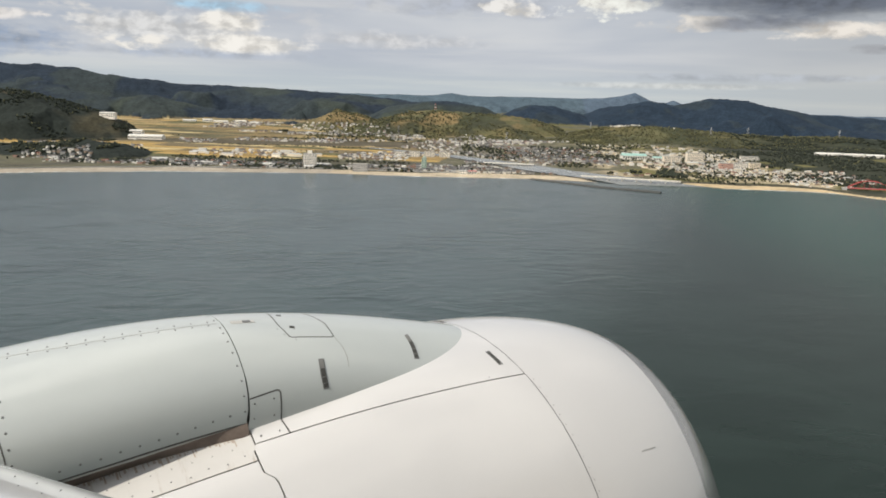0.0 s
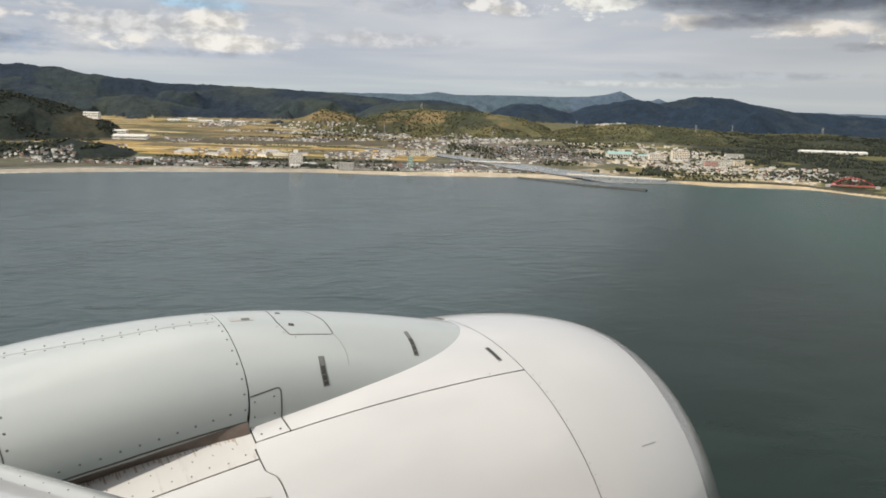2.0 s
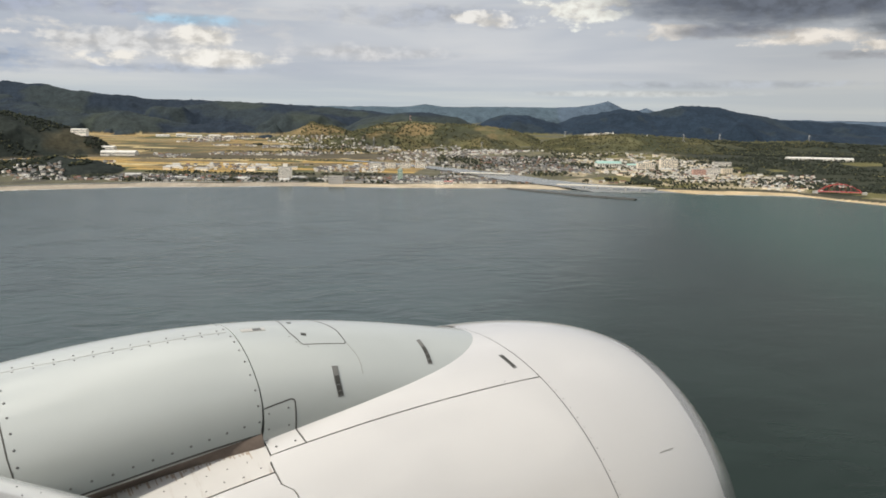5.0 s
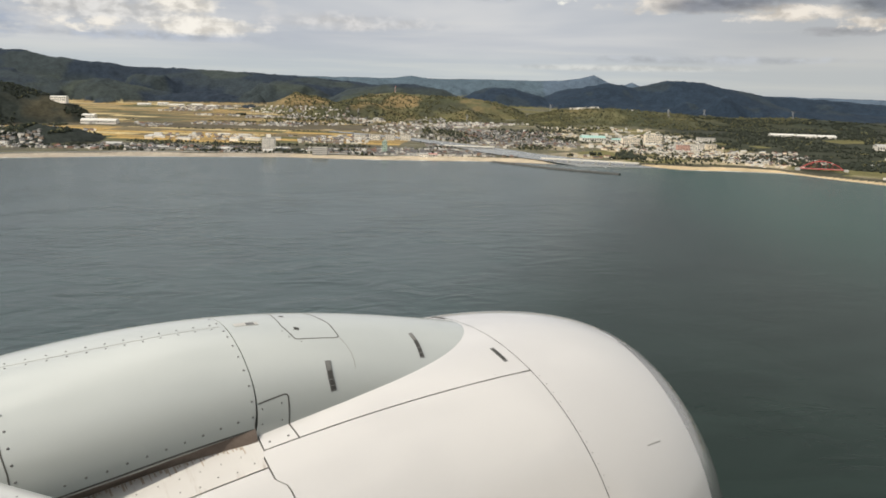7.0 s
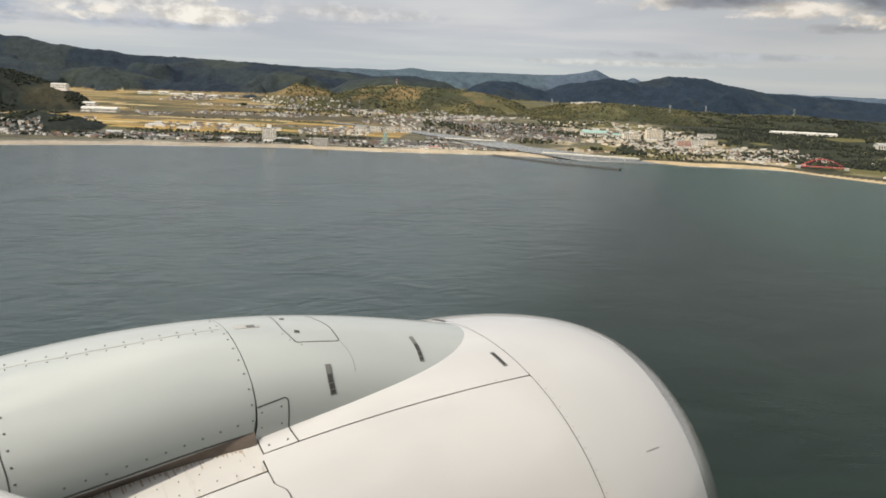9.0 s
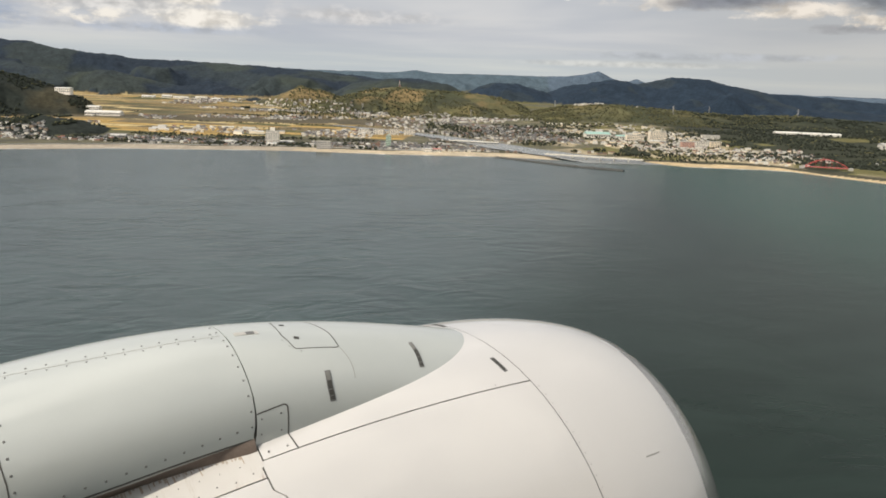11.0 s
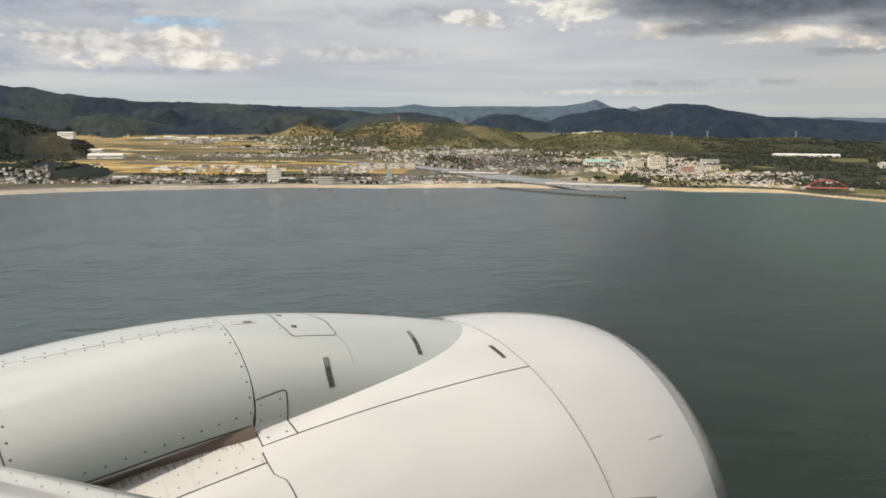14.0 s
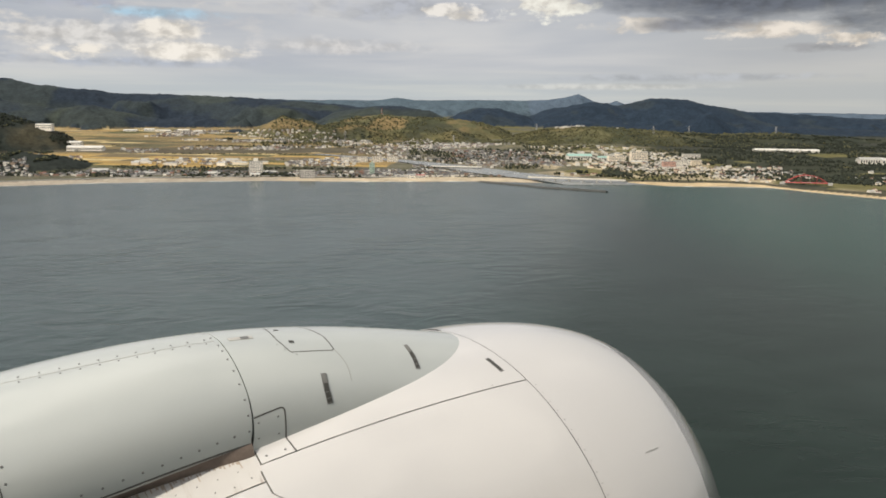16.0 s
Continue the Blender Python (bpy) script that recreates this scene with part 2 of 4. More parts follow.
SCUFF = surface("grey_scuff", (0.34, 0.335, 0.32), 0.6, vary=0.3, scale=30.0)
LATCH = surface("pale_grey_latch", (0.50, 0.49, 0.46), 0.5, vary=0.15, scale=9.0, grime=0.5, grime_colour=(0.33, 0.32, 0.30), grime_stretch=(0.6, 2.5, 2.5))
STRAKE = surface("bare_grey_strake", (0.30, 0.285, 0.26), 0.5, vary=0.15, scale=6.0)
CONCRETE = surface("pale_concrete", (0.46, 0.45, 0.42), 0.85, vary=0.25, scale=0.12, grime=0.4, grime_colour=(0.26, 0.25, 0.23))
ROCK = surface("dark_wet_armour_rock", (0.07, 0.07, 0.066), 0.8, vary=0.5, scale=0.3, bump=0.3)
RED = surface("red_bridge_paint", (0.50, 0.075, 0.07), 0.5, vary=0.15, scale=0.3)
ASPHALT = surface("grey_asphalt", (0.16, 0.16, 0.16), 0.9, vary=0.2, scale=0.1)
GLASS = surface("dark_window_glass", (0.05, 0.06, 0.07), 0.12, vary=0.3, scale=0.5)
MAST = surface("galvanised_mast", (0.42, 0.42, 0.42), 0.5, metal=0.3, vary=0.2, scale=0.4)
MAST_WHITE = surface("white_mast_paint", (0.8, 0.78, 0.75), 0.5, vary=0.1, scale=0.4)
MAST_RED = surface("red_mast_paint", (0.55, 0.12, 0.07), 0.5, vary=0.1, scale=0.4)
# grazing sky reflection is put into the pale base colour
RIVER = surface("sky_paled_river_water", (0.215, 0.225, 0.215), 0.25, vary=0.25, scale=0.03)
WALLS = [surface("house_wall_" + n, c, 0.8, vary=0.12, scale=0.3, per_object=0.3, per_island=0.3) for n, c in (
    ("white", (0.77, 0.73, 0.65)), ("cream", (0.84, 0.74, 0.58)), ("grey", (0.40, 0.39, 0.37)), ("brown", (0.30, 0.23, 0.17)))]
ROOFS = [surface("roof_" + n, c, 0.6, vary=0.2, scale=0.3, per_object=0.5, per_island=0.5) for n, c in (
    ("grey_tile", (0.155, 0.15, 0.145)), ("dark_slate", (0.090, 0.090, 0.090)), ("rust_tile", (0.21, 0.10, 0.07)), ("pale_metal", (0.50, 0.49, 0.46)))]
PALE_ROOF = surface("white_metal_roof", (0.78, 0.76, 0.70), 0.5, vary=0.12, scale=0.1)
MINT = surface("mint_green_metal_roof", (0.36, 0.56, 0.50), 0.5, vary=0.12, scale=0.1)
PINK = surface("pink_render", (0.62, 0.38, 0.30), 0.8, vary=0.15, scale=0.1)
LEAF = surface("dark_pine_foliage", (0.040, 0.047, 0.036), 0.9, vary=0.4, scale=0.05, per_island=0.4, spec=0.1)
LEAF_WARM = surface("olive_autumn_foliage", (0.118, 0.116, 0.062), 0.9, vary=0.4, scale=0.05, per_island=0.5, spec=0.1)


# ---- helpers for meshes ----
def mesh_from(name, verts, faces, material, smooth=False, indices=None):
    me = bpy.data.meshes.new(name)
    me.from_pydata([tuple(v) for v in verts], [], faces)
    for m in material if isinstance(material, (list, tuple)) else (material,):
        me.materials.append(m)
    if indices is not None:
        me.polygons.foreach_set("material_index", np.array(indices, dtype=np.int32))
    me.polygons.foreach_set("use_smooth", np.full(len(me.polygons), smooth))
    me.update()
    return me


def part(name, mesh, parent, label="", m=None):
    """One mesh object under a thing or a part."""
    ob = new(name, mesh)
    ob.parent = parent
    if m is not None:
        ob.matrix_basis = m
    if label:
        ob["label"] = label
    return ob


def empty(name, m):
    ob = new(name)
    ob.empty_display_size = 0.5
    ob.matrix_basis = m
    return ob


def boxes_mesh(name, boxes, material):
    """Boxes given as (x0, y0, z0, x1, y1, z1), joined into one mesh."""
    verts, faces = [], []
    for x0, y0, z0, x1, y1, z1 in boxes:
        k = len(verts)
        verts += [(x0, y0, z0), (x1, y0, z0), (x1, y1, z0), (x0, y1, z0), (x0, y0, z1), (x1, y0, z1), (x1, y1, z1), (x0, y1, z1)]
        faces += [tuple(k + i for i in f) for f in ((0, 3, 2, 1), (4, 5, 6, 7), (0, 1, 5, 4), (1, 2, 6, 5), (2, 3, 7, 6), (3, 0, 4, 7))]
    return mesh_from(name, verts, faces, material)


def tube(name, points, radius, material, sides=8, closed=False):
    """A round bar along a line of points."""
    pts = [Vector(p) for p in points]
    verts, faces, n = [], [], len(points)
    for i, p in enumerate(pts):
        d = (pts[min(i + 1, n - 1)] - pts[max(i - 1, 0)]).normalized()
        a = d.cross(Vector((0, 0, 1)) if abs(d.z) < 0.9 else Vector((1, 0, 0))).normalized()
        b = d.cross(a)
        r = radius[i] if isinstance(radius, (list, tuple)) else radius
        verts += [p + r * (math.cos(t) * a + math.sin(t) * b) for t in (2 * math.pi * k / sides for k in range(sides))]
    for i in range(n - 1):
        for k in range(sides):
            j = (k + 1) % sides
            faces.append((i * sides + k, i * sides + j, (i + 1) * sides + j, (i + 1) * sides + k))
    faces += [tuple(range(sides))[::-1], tuple((n - 1) * sides + k for k in range(sides))]
    return mesh_from(name, verts, faces, material, True)


# ---- the lie of the land ----
def hash2(ix, iy, seed):
    h = (ix.astype(np.int64) * 374761393 + iy.astype(np.int64) * 668265263 + seed * 974634777) & 0xFFFFFFFF
    h = ((h ^ (h >> 13)) * 1274126177) & 0xFFFFFFFF
    return ((h ^ (h >> 16)) & 0xFFFF) / 65535.0


def grain(x, y, size, seed=0):
    u, v = np.asarray(x, float) / size, np.asarray(y, float) / size
    iu, iv = np.floor(u), np.floor(v)
    fu, fv = u - iu, v - iv
    fu, fv = fu * fu * (3 - 2 * fu), fv * fv * (3 - 2 * fv)
    a, b = hash2(iu, iv, seed), hash2(iu + 1, iv, seed)
    c, d = hash2(iu, iv + 1, seed), hash2(iu + 1, iv + 1, seed)
    return (a * (1 - fu) + b * fu) * (1 - fv) + (c * (1 - fu) + d * fu) * fv


def fbm(x, y, size, octaves=4, seed=0):
    total, amount = 0.0, 0.5
    for k in range(octaves):
        total = total + amount * (grain(x, y, size / 2 ** k, seed + 17 * k) - 0.5)
        amount *= 0.55
    return total * 2


def smooth(v, lo, hi):
    t = np.clip((np.asarray(v, float) - lo) / (hi - lo), 0, 1)
    return t * t * (3 - 2 * t)


SHORE_X = (-4000, -2000, -1500, -1150, -871, -770, -610, -466, -315, -128, 100, 278, 374, 576, 622, 661, 701, 765, 1100, 4000)
SHORE_Y = (1150, 1180, 1230, 1250, 1311, 1381, 1467, 1504, 1540, 1528, 1552, 1514, 1471, 1457, 1440, 1355, 1286, 1190, 1080, 1000)
RIVER_X = (-330, -148, -47, 47, 120, 190, 260, 345)
RIVER_Y = (2190, 2075, 1990, 1890, 1800, 1690, 1600, 1478)
# crests: distance, half depth, roughness, then x and height along each
RIDGES = {}
RIDGES["far"] = (4650, 230, 5, (-3527, -1910, -1107, -882, -625, -304, -192, -95, 178, 499, 675, 770, 849, 932, 998, 1067, 1133, 1240, 1366, 1495, 1628, 4600), (116, 195, 212, 204, 200, 204, 221, 205, 208, 206, 212, 224, 246, 205, 185, 212, 183, 180, 210, 201, 155, 120))
RIDGES["west"] = (3900, 420, 9, (-4560, -3471, -2937, -2401, -2134, -2027, -1868, -1654, -1466, -1251, -1063, -848, -632, -416, -254, 71), (217, 305, 291, 294, 284, 280, 249, 232, 212, 212, 202, 194, 180, 163, 150, 113))
RIDGES["foothill"] = (3420, 190, 9, (-4400, -3300, -2700, -2250, -1980, -1760, -1560, -1400, -1270, -1120, -980, -880, -760, -640, -520, -400), (190, 205, 214, 176, 186, 164, 140, 148, 122, 98, 112, 96, 74, 86, 70, 30))
RIDGES["middle"] = (3500, 260, 5, (-567, -422, -277, -131, -10, 137), (60, 127, 154, 158, 141, 80))
RIDGES["dark"] = (3700, 330, 6, (20, 144, 220, 322, 453, 528, 654, 755, 859, 934, 1009, 1163, 1294, 1401, 1613, 2200), (70, 134, 152, 148, 115, 145, 171, 187, 168, 186, 203, 193, 163, 124, 80, 60))
RIDGES["east"] = (4200, 300, 4, (1183, 1365, 1527, 1645, 1821, 2055, 2255, 2931, 4093), (115, 192, 169, 150, 142, 130, 116, 116, 126))
RIDGES["gold"] = (2950, 230, 7, (-745, -642, -540, -458, -396, -294, -182, -69, 116, 198, 282, 345), (36, 74, 108, 102, 82, 106, 122, 115, 109, 94, 61, 20))
RIDGES["olive"] = (2850, 260, 5, (180, 313, 410, 509, 648, 808, 1007, 1205, 1324, 1505, 1803, 2600), (10, 56, 77, 88, 81, 71, 62, 65, 65, 51, 46, 49))
RIDGES["headland"] = (2330, 150, 7, (-4000, -2711, -2068, -1588, -1349, -1223, -1129, -1066, -1004, -957), (119, 127, 141, 148, 146, 121, 93, 68, 27, 0))
RIDGES["knoll"] = (1790, 62, 4, (-1862, -1487, -1113, -988, -912, -837, -788, -755), (24, 24, 18, 22, 34, 34, 18, 0))


def river_side(x, y):
    """Distance from the river's middle line, positive on dry land."""
    mid = np.interp(y, RIVER_Y[::-1], RIVER_X[::-1])
    d = np.abs(x - mid) * 0.75 - np.interp(y, (1500, 1600, 1900, 2190), (62, 56, 36, 14))
    return np.where((y > 2190) | (y < 1450), 999.0, d)


def plain(x, y):
    y = np.asarray(y, float)
    dist = y - np.interp(x, SHORE_X, SHORE_Y)
    beach = np.where(dist < 0, dist * 0.10, np.minimum(dist * 0.035, 2.6))
    return np.maximum(beach, -4.0) + 0.041 * np.clip(y - 1760, 0, 3000 - 2050 * smooth(np.asarray(x, float), 560, 900))


def lie(x, y):
    """Height of the ground and the index of the ridge that makes it (-1: the plain)."""
    x, y = np.asarray(x, float), np.asarray(y, float)
    z = plain(x, y)
    owner = np.full(z.shape, -1)
    for k, (y0, sy, rough, xs, zs) in enumerate(RIDGES.values()):
        bend = y0 + 120 * fbm(x, y0 + 0 * y, 700, 2, 40 + k) * sy / 300
        crest = np.interp(x, xs, zs, left=zs[0] if xs[0] < -3000 else 0, right=zs[-1] if xs[-1] > 2000 else 0)
        d = (y - bend) / sy
        spur = 1 + 1.9 * fbm(x, y, 330, 4, 60 + k) * np.clip(np.abs(d), 0, 1)
        h = crest * np.exp(-d * d * np.clip(spur, 0.3, 3.0)) + rough * fbm(x, y, 90, 4, 80 + k) * np.exp(-d * d)
        take = h > z + 1.5
        z, owner = np.where(take, h, z), np.where(take, k, owner)
    return z, owner


def height(x, y):
    return float(lie(np.array([x]), np.array([y]))[0][0])


ORDER = list(RIDGES)


def cover_colours(x, y, z, owner):
    dist = y - np.interp(x, SHORE_X, SHORE_Y)
    col = np.zeros(x.shape + (3,))
    col[:] = (0.13, 0.125, 0.085)
    patch = fbm(x, y, 160, 4, 3)

    def paint(where, colour):
        """where: a mask, or weights from 0 to 1."""
        w = np.asarray(where, float)[..., None]
        col[:] = col * (1 - w) + np.array(colour) * w
    # farmed plots on the plain: long strips of ripe rice, stubble and bare earth
    plot = hash2(np.floor((y + 0.16 * x) / 46), np.floor((x - 0.3 * y) / 150), 9)
    plot = np.where(y > 2130, 0.30 + 0.70 * plot, plot)
    farm = (owner < 0) & (dist > 330) & (x < -90 + 60 * patch) & (y > 1830)
    for lo, hi, c in ((0.0, 0.34, (0.43, 0.295, 0.110)), (0.34, 0.54, (0.33, 0.235, 0.105)), (0.54, 0.74, (0.185, 0.150, 0.092)),
                      (0.74, 0.90, (0.115, 0.115, 0.058)), (0.90, 1.01, (0.50, 0.40, 0.21))):
        paint(farm & (plot >= lo) & (plot < hi), c)
    # fallow and harvested plots in the middle of the plain, pale stubble at its far end
    middle = farm * smooth(y, 2130, 2230) * (1 - smooth(y, 2700, 2800))
    for lo, hi, c in ((0.0, 0.45, (0.155, 0.130, 0.080)), (0.45, 0.62, (0.24, 0.185, 0.095)), (0.62, 0.80, (0.125, 0.115, 0.070)), (0.80, 0.92, (0.34, 0.26, 0.13))):
        paint(middle * (plot >= lo) * (plot < hi) * 0.9, c)
    paint(farm * smooth(y, 2750, 2850) * 0.5 * smooth(patch, -0.25, 0.1), (0.38, 0.30, 0.16))
    paint(farm & (np.abs(y - 2330 - 0.1 * x) < 90 + 90 * patch), (0.115, 0.10, 0.072))
    paint(farm & (np.abs((y + 0.16 * x) % 46 - 2) < 2.5), (0.10, 0.095, 0.055))
    grass = (owner < 0) & (x > -60) & (dist > 100) & (patch > 0.05)
    paint(grass, (0.15, 0.14, 0.06))
    paint((owner < 0) & (x > 620) & (patch < 0.2) & (dist > 90), (0.045, 0.050, 0.034))
    # paved and trodden ground among the houses; sunlit eastern part painted brighter
    town = (owner < 0) * smooth(fbm(x, y, 70, 3, 33), -0.08, 0.16)
    paint(town * smooth(x, 180, 300) * (1 - smooth(x, 640, 800)) * (dist > 60) * (y < 2500), (0.40, 0.34, 0.23))
    paint(town * smooth(x, -120, -40) * (1 - smooth(x, 180, 300)) * (dist > 60) * (y < 2400), (0.19, 0.175, 0.14))
    paint(town * (x < -60) * (dist > 90) * (dist < 320), (0.095, 0.09, 0.072))
    paint((owner < 0) * smooth(x, 560, 720) * smooth(y, 2200, 2400), (0.046, 0.050, 0.038))
    # sand
    broad = 78 + 30 * patch - 30 * smooth(x, 300, 700)
    sand = (dist < broad) & (owner < 0)
    paint(sand, (0.52, 0.44, 0.32))
    paint(sand & (x > 380), (0.56, 0.44, 0.27))
    paint((dist < 9) & (owner < 0), (0.33, 0.28, 0.215))
    paint(sand & (x < -300), (0.40, 0.35, 0.28))
    paint((dist > -4) * (dist < 5.5) * (owner < 0) * smooth(fbm(x, y, 50, 3, 14), -0.05, 0.2), (0.60, 0.60, 0.57))
    paint((owner < 0) & (dist >= broad) & (dist < 115), (0.075, 0.072, 0.05))
    # wooded hills; distance haze is painted as bluer ground on the far ridges
    for k, name in enumerate(ORDER):
        mine = owner == k
        if name in ("gold", "olive"):
            paint(mine, (0.116, 0.113, 0.060))
            paint(mine * smooth(patch, 0.0, 0.3), (0.150, 0.128, 0.062))
            paint(mine * smooth(-patch, 0.0, 0.3), (0.062, 0.068, 0.040))
            paint(mine * smooth(fbm(x, y, 60, 3, 91), 0.0, 0.22) * 0.85, (0.058, 0.062, 0.042))
            if name == "gold":
                paint(mine * smooth(fbm(x, y, 120, 3, 5), 0.06, 0.30) * smooth(z, 55, 85), (0.235, 0.175, 0.088))
            else:
                paint(mine * smooth(x, 700, 950) * 0.8, (0.100, 0.102, 0.056))
                crest = smooth(y, 2740, 2800) * (1 - smooth(x, 1250, 1500))
                paint(mine * smooth(x, 780, 1000) * (0.75 + 0.25 * smooth(-patch, -0.30, 0.05)) * (1 - 0.8 * crest), (0.038, 0.045, 0.034))
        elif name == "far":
            # haze put into the colour: palest blue on the farthest ridge
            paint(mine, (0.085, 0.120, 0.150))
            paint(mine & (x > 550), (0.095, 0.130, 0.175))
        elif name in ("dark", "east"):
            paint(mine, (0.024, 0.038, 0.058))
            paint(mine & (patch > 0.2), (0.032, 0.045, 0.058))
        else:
            # blue of west, middle and foothill carries the haze too
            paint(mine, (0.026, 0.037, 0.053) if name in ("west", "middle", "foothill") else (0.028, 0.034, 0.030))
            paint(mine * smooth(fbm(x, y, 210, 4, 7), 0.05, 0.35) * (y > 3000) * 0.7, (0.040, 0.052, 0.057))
            # sunlit patches between clouds, painted in as lighter green
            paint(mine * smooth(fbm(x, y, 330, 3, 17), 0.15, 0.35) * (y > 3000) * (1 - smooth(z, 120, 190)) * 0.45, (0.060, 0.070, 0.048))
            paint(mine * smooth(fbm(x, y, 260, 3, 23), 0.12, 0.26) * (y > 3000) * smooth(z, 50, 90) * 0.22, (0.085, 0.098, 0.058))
            if name == "headland":
                paint(mine * smooth(fbm(x, y, 120, 3, 8), 0.05, 0.30), (0.060, 0.056, 0.038))
    return col


def canopy(x, y, owner):
    """Unevenness of the tree tops over the wooded ridges."""
    wood = np.isin(owner, [ORDER.index(n) for n in ("west", "foothill", "middle", "dark", "east", "headland", "knoll")]) * 1.0
    wood = wood + 0.7 * np.isin(owner, [ORDER.index(n) for n in ("gold", "olive")])
    return wood * (7.5 * np.abs(fbm(x, y, 26, 3, 21)) + 5.0 * fbm(x, y, 60, 2, 22))


def build_land():
    across = np.concatenate([np.linspace(-1.5, -0.64, 70)[:-1], np.linspace(-0.64, 0.64, 800), np.linspace(0.64, 1.5, 70)[1:]])
    away = np.concatenate([np.linspace(1000, 1400, 40)[:-1], np.linspace(1400, 2300, 210)[:-1], np.linspace(2300, 3400, 170)[:-1], np.linspace(3400, 4900, 120)])
    yy, bb = np.meshgrid(away, across, indexing="ij")
    xx = bb * yy
    z, owner = lie(xx, yy)
    z = z + canopy(xx, yy, owner)
    wet = river_side(xx, yy) < 6
    z = np.where(wet & (owner < 0), z - 1.6, z)
    z = np.where(yy < np.interp(xx, SHORE_X, SHORE_Y), np.minimum(z, -0.6), z)
    nr, nc = xx.shape
    me = bpy.data.meshes.new("land")
    co = np.stack([xx, yy, z], -1).reshape(-1, 3)
    idx = np.arange(nr * nc).reshape(nr, nc)
    quads = np.stack([idx[:-1, :-1], idx[:-1, 1:], idx[1:, 1:], idx[1:, :-1]], -1).reshape(-1, 4)
    me.vertices.add(len(co))
    me.vertices.foreach_set("co", co.ravel())
    me.loops.add(quads.size)
    me.loops.foreach_set("vertex_index", quads.ravel().astype(np.int32))
    me.polygons.add(len(quads))
    me.polygons.foreach_set("loop_start", np.arange(0, quads.size, 4, dtype=np.int32))
    me.polygons.foreach_set("use_smooth", np.ones(len(quads), dtype=bool))
    me.update(calc_edges=True)
    layer = me.attributes.new("cover", "FLOAT_COLOR", "POINT")
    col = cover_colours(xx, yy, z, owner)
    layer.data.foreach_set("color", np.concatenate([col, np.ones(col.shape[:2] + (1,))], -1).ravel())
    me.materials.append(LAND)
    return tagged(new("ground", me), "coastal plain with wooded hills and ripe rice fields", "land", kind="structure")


build_land()
n = 40
sea_co = [(-9000 + 18000 * i / n, -9000 + 13600 * j / n, 0.0) for j in range(n + 1) for i in range(n + 1)]
sea_faces = [(j * (n + 1) + i, j * (n + 1) + i + 1, (j + 1) * (n + 1) + i + 1, (j + 1) * (n + 1) + i) for j in range(n) for i in range(n)]
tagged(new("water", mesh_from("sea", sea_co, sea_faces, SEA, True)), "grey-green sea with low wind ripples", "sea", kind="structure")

# ---- sea wall behind the beach ----
wall_x = np.linspace(-1150, -40, 120)
wall_y = np.interp(wall_x, SHORE_X, SHORE_Y) + 82
wall_z = lie(wall_x, wall_y)[0]
wall_co, wall_faces = [], []
for x, y, z in zip(wall_x, wall_y, wall_z):
    wall_co += [(x, y, z - 1), (x, y, z + 1.9), (x, y + 1.2, z + 1.9), (x, y + 1.2, z - 1)]
for i in range(119):
    wall_faces += [tuple(4 * i + k for k in f) for f in ((0, 4, 5, 1), (1, 5, 6, 2), (2, 6, 7, 3))]
tagged(new("sea_wall", mesh_from("sea_wall", wall_co, wall_faces, CONCRETE)), "low pale concrete sea wall behind the beach", "wall", kind="structure")

# ---- the river ----
ry_ = np.linspace(2180, 1490, 60)
rx_ = np.interp(ry_, RIVER_Y[::-1], RIVER_X[::-1])
rw_ = np.interp(ry_, (1500, 1600, 1900, 2190), (80, 72, 46, 19))
river_co = [(x + s * w, y, float(plain(np.array([x]), np.array([y]))[0]) + 0.25) for x, y, w in zip(rx_, ry_, rw_) for s in (-1, 1)]
tagged(new("river", mesh_from("river", river_co, [(2 * i, 2 * i + 2, 2 * i + 3, 2 * i + 1) for i in range(59)], RIVER, True)),
       "pale river with painted sky sheen, running down to the sea", "river", kind="structure")


# ---- the airliner: engine nacelle, pylon fairing and wing edge ----
# local axes: x forward along the engine, y inboard, z up; origin on the engine's axis
LIP_X, LIP_R, MAX_R, NOSE, LIP_BAND = 3.114, 0.766, 1.0275, 0.960, 0.185
FAIRING_END = 2.22
# the wing root and cabin side lie in axes of their own, turned a little from the engine's
WING_AXES = Matrix(((0.99621, 0.06766, 0.05457, -0.0488), (-0.06263, 0.99405, -0.08919, 0.1023), (-0.06028, 0.08543, 0.99452, 0.0361), (0, 0, 0, 1)))


def nacelle_r(s):
    d = LIP_X - s
    t = min(max(d / NOSE, 0.0), 1.0)
    return LIP_R + (MAX_R - LIP_R) * math.sqrt(max(1 - (1 - t) ** 2, 0)) - 0.0506 * max(d - NOSE, 0.0) ** 2


def fairing_tq(s):
    top = (((0.01533 * s - 0.05631) * s - 0.05661) * s + 0.12254) * s + 1.25389
    q = (((0.01434 * s - 0.02021) * s - 0.03481) * s + 0.02505) * s + 0.40435
    return top, q * (0.7813 - 0.0142 * s) + 0.010 * min(max((s - 1.1) / 0.5, 0.0), 1.0) + 0.013 * min(max((s - 1.6) / 0.4, 0.0), 1.0)


def nacelle_ring(s, r, th):
    """A point at radius r: the nacelle is a little taller than wide, and its nose droops."""
    a, u = radians(th), max(s - 1.0, 0.0)
    return Vector((s, 0.953 * r * math.sin(a) + 0.0157 * u * u, 1.019 * r * math.cos(a) - 0.0204 * u * u))


def on_nacelle(s, th, off=0.0):
    return nacelle_ring(s, nacelle_r(s) + off, th)


def on_fairing(s, th, off=0.0):
    top, q = fairing_tq(s)
    a = radians(th)
    return Vector((s, 1.095 * (q + off) * math.sin(a), top - q + (q + off) * math.cos(a)))


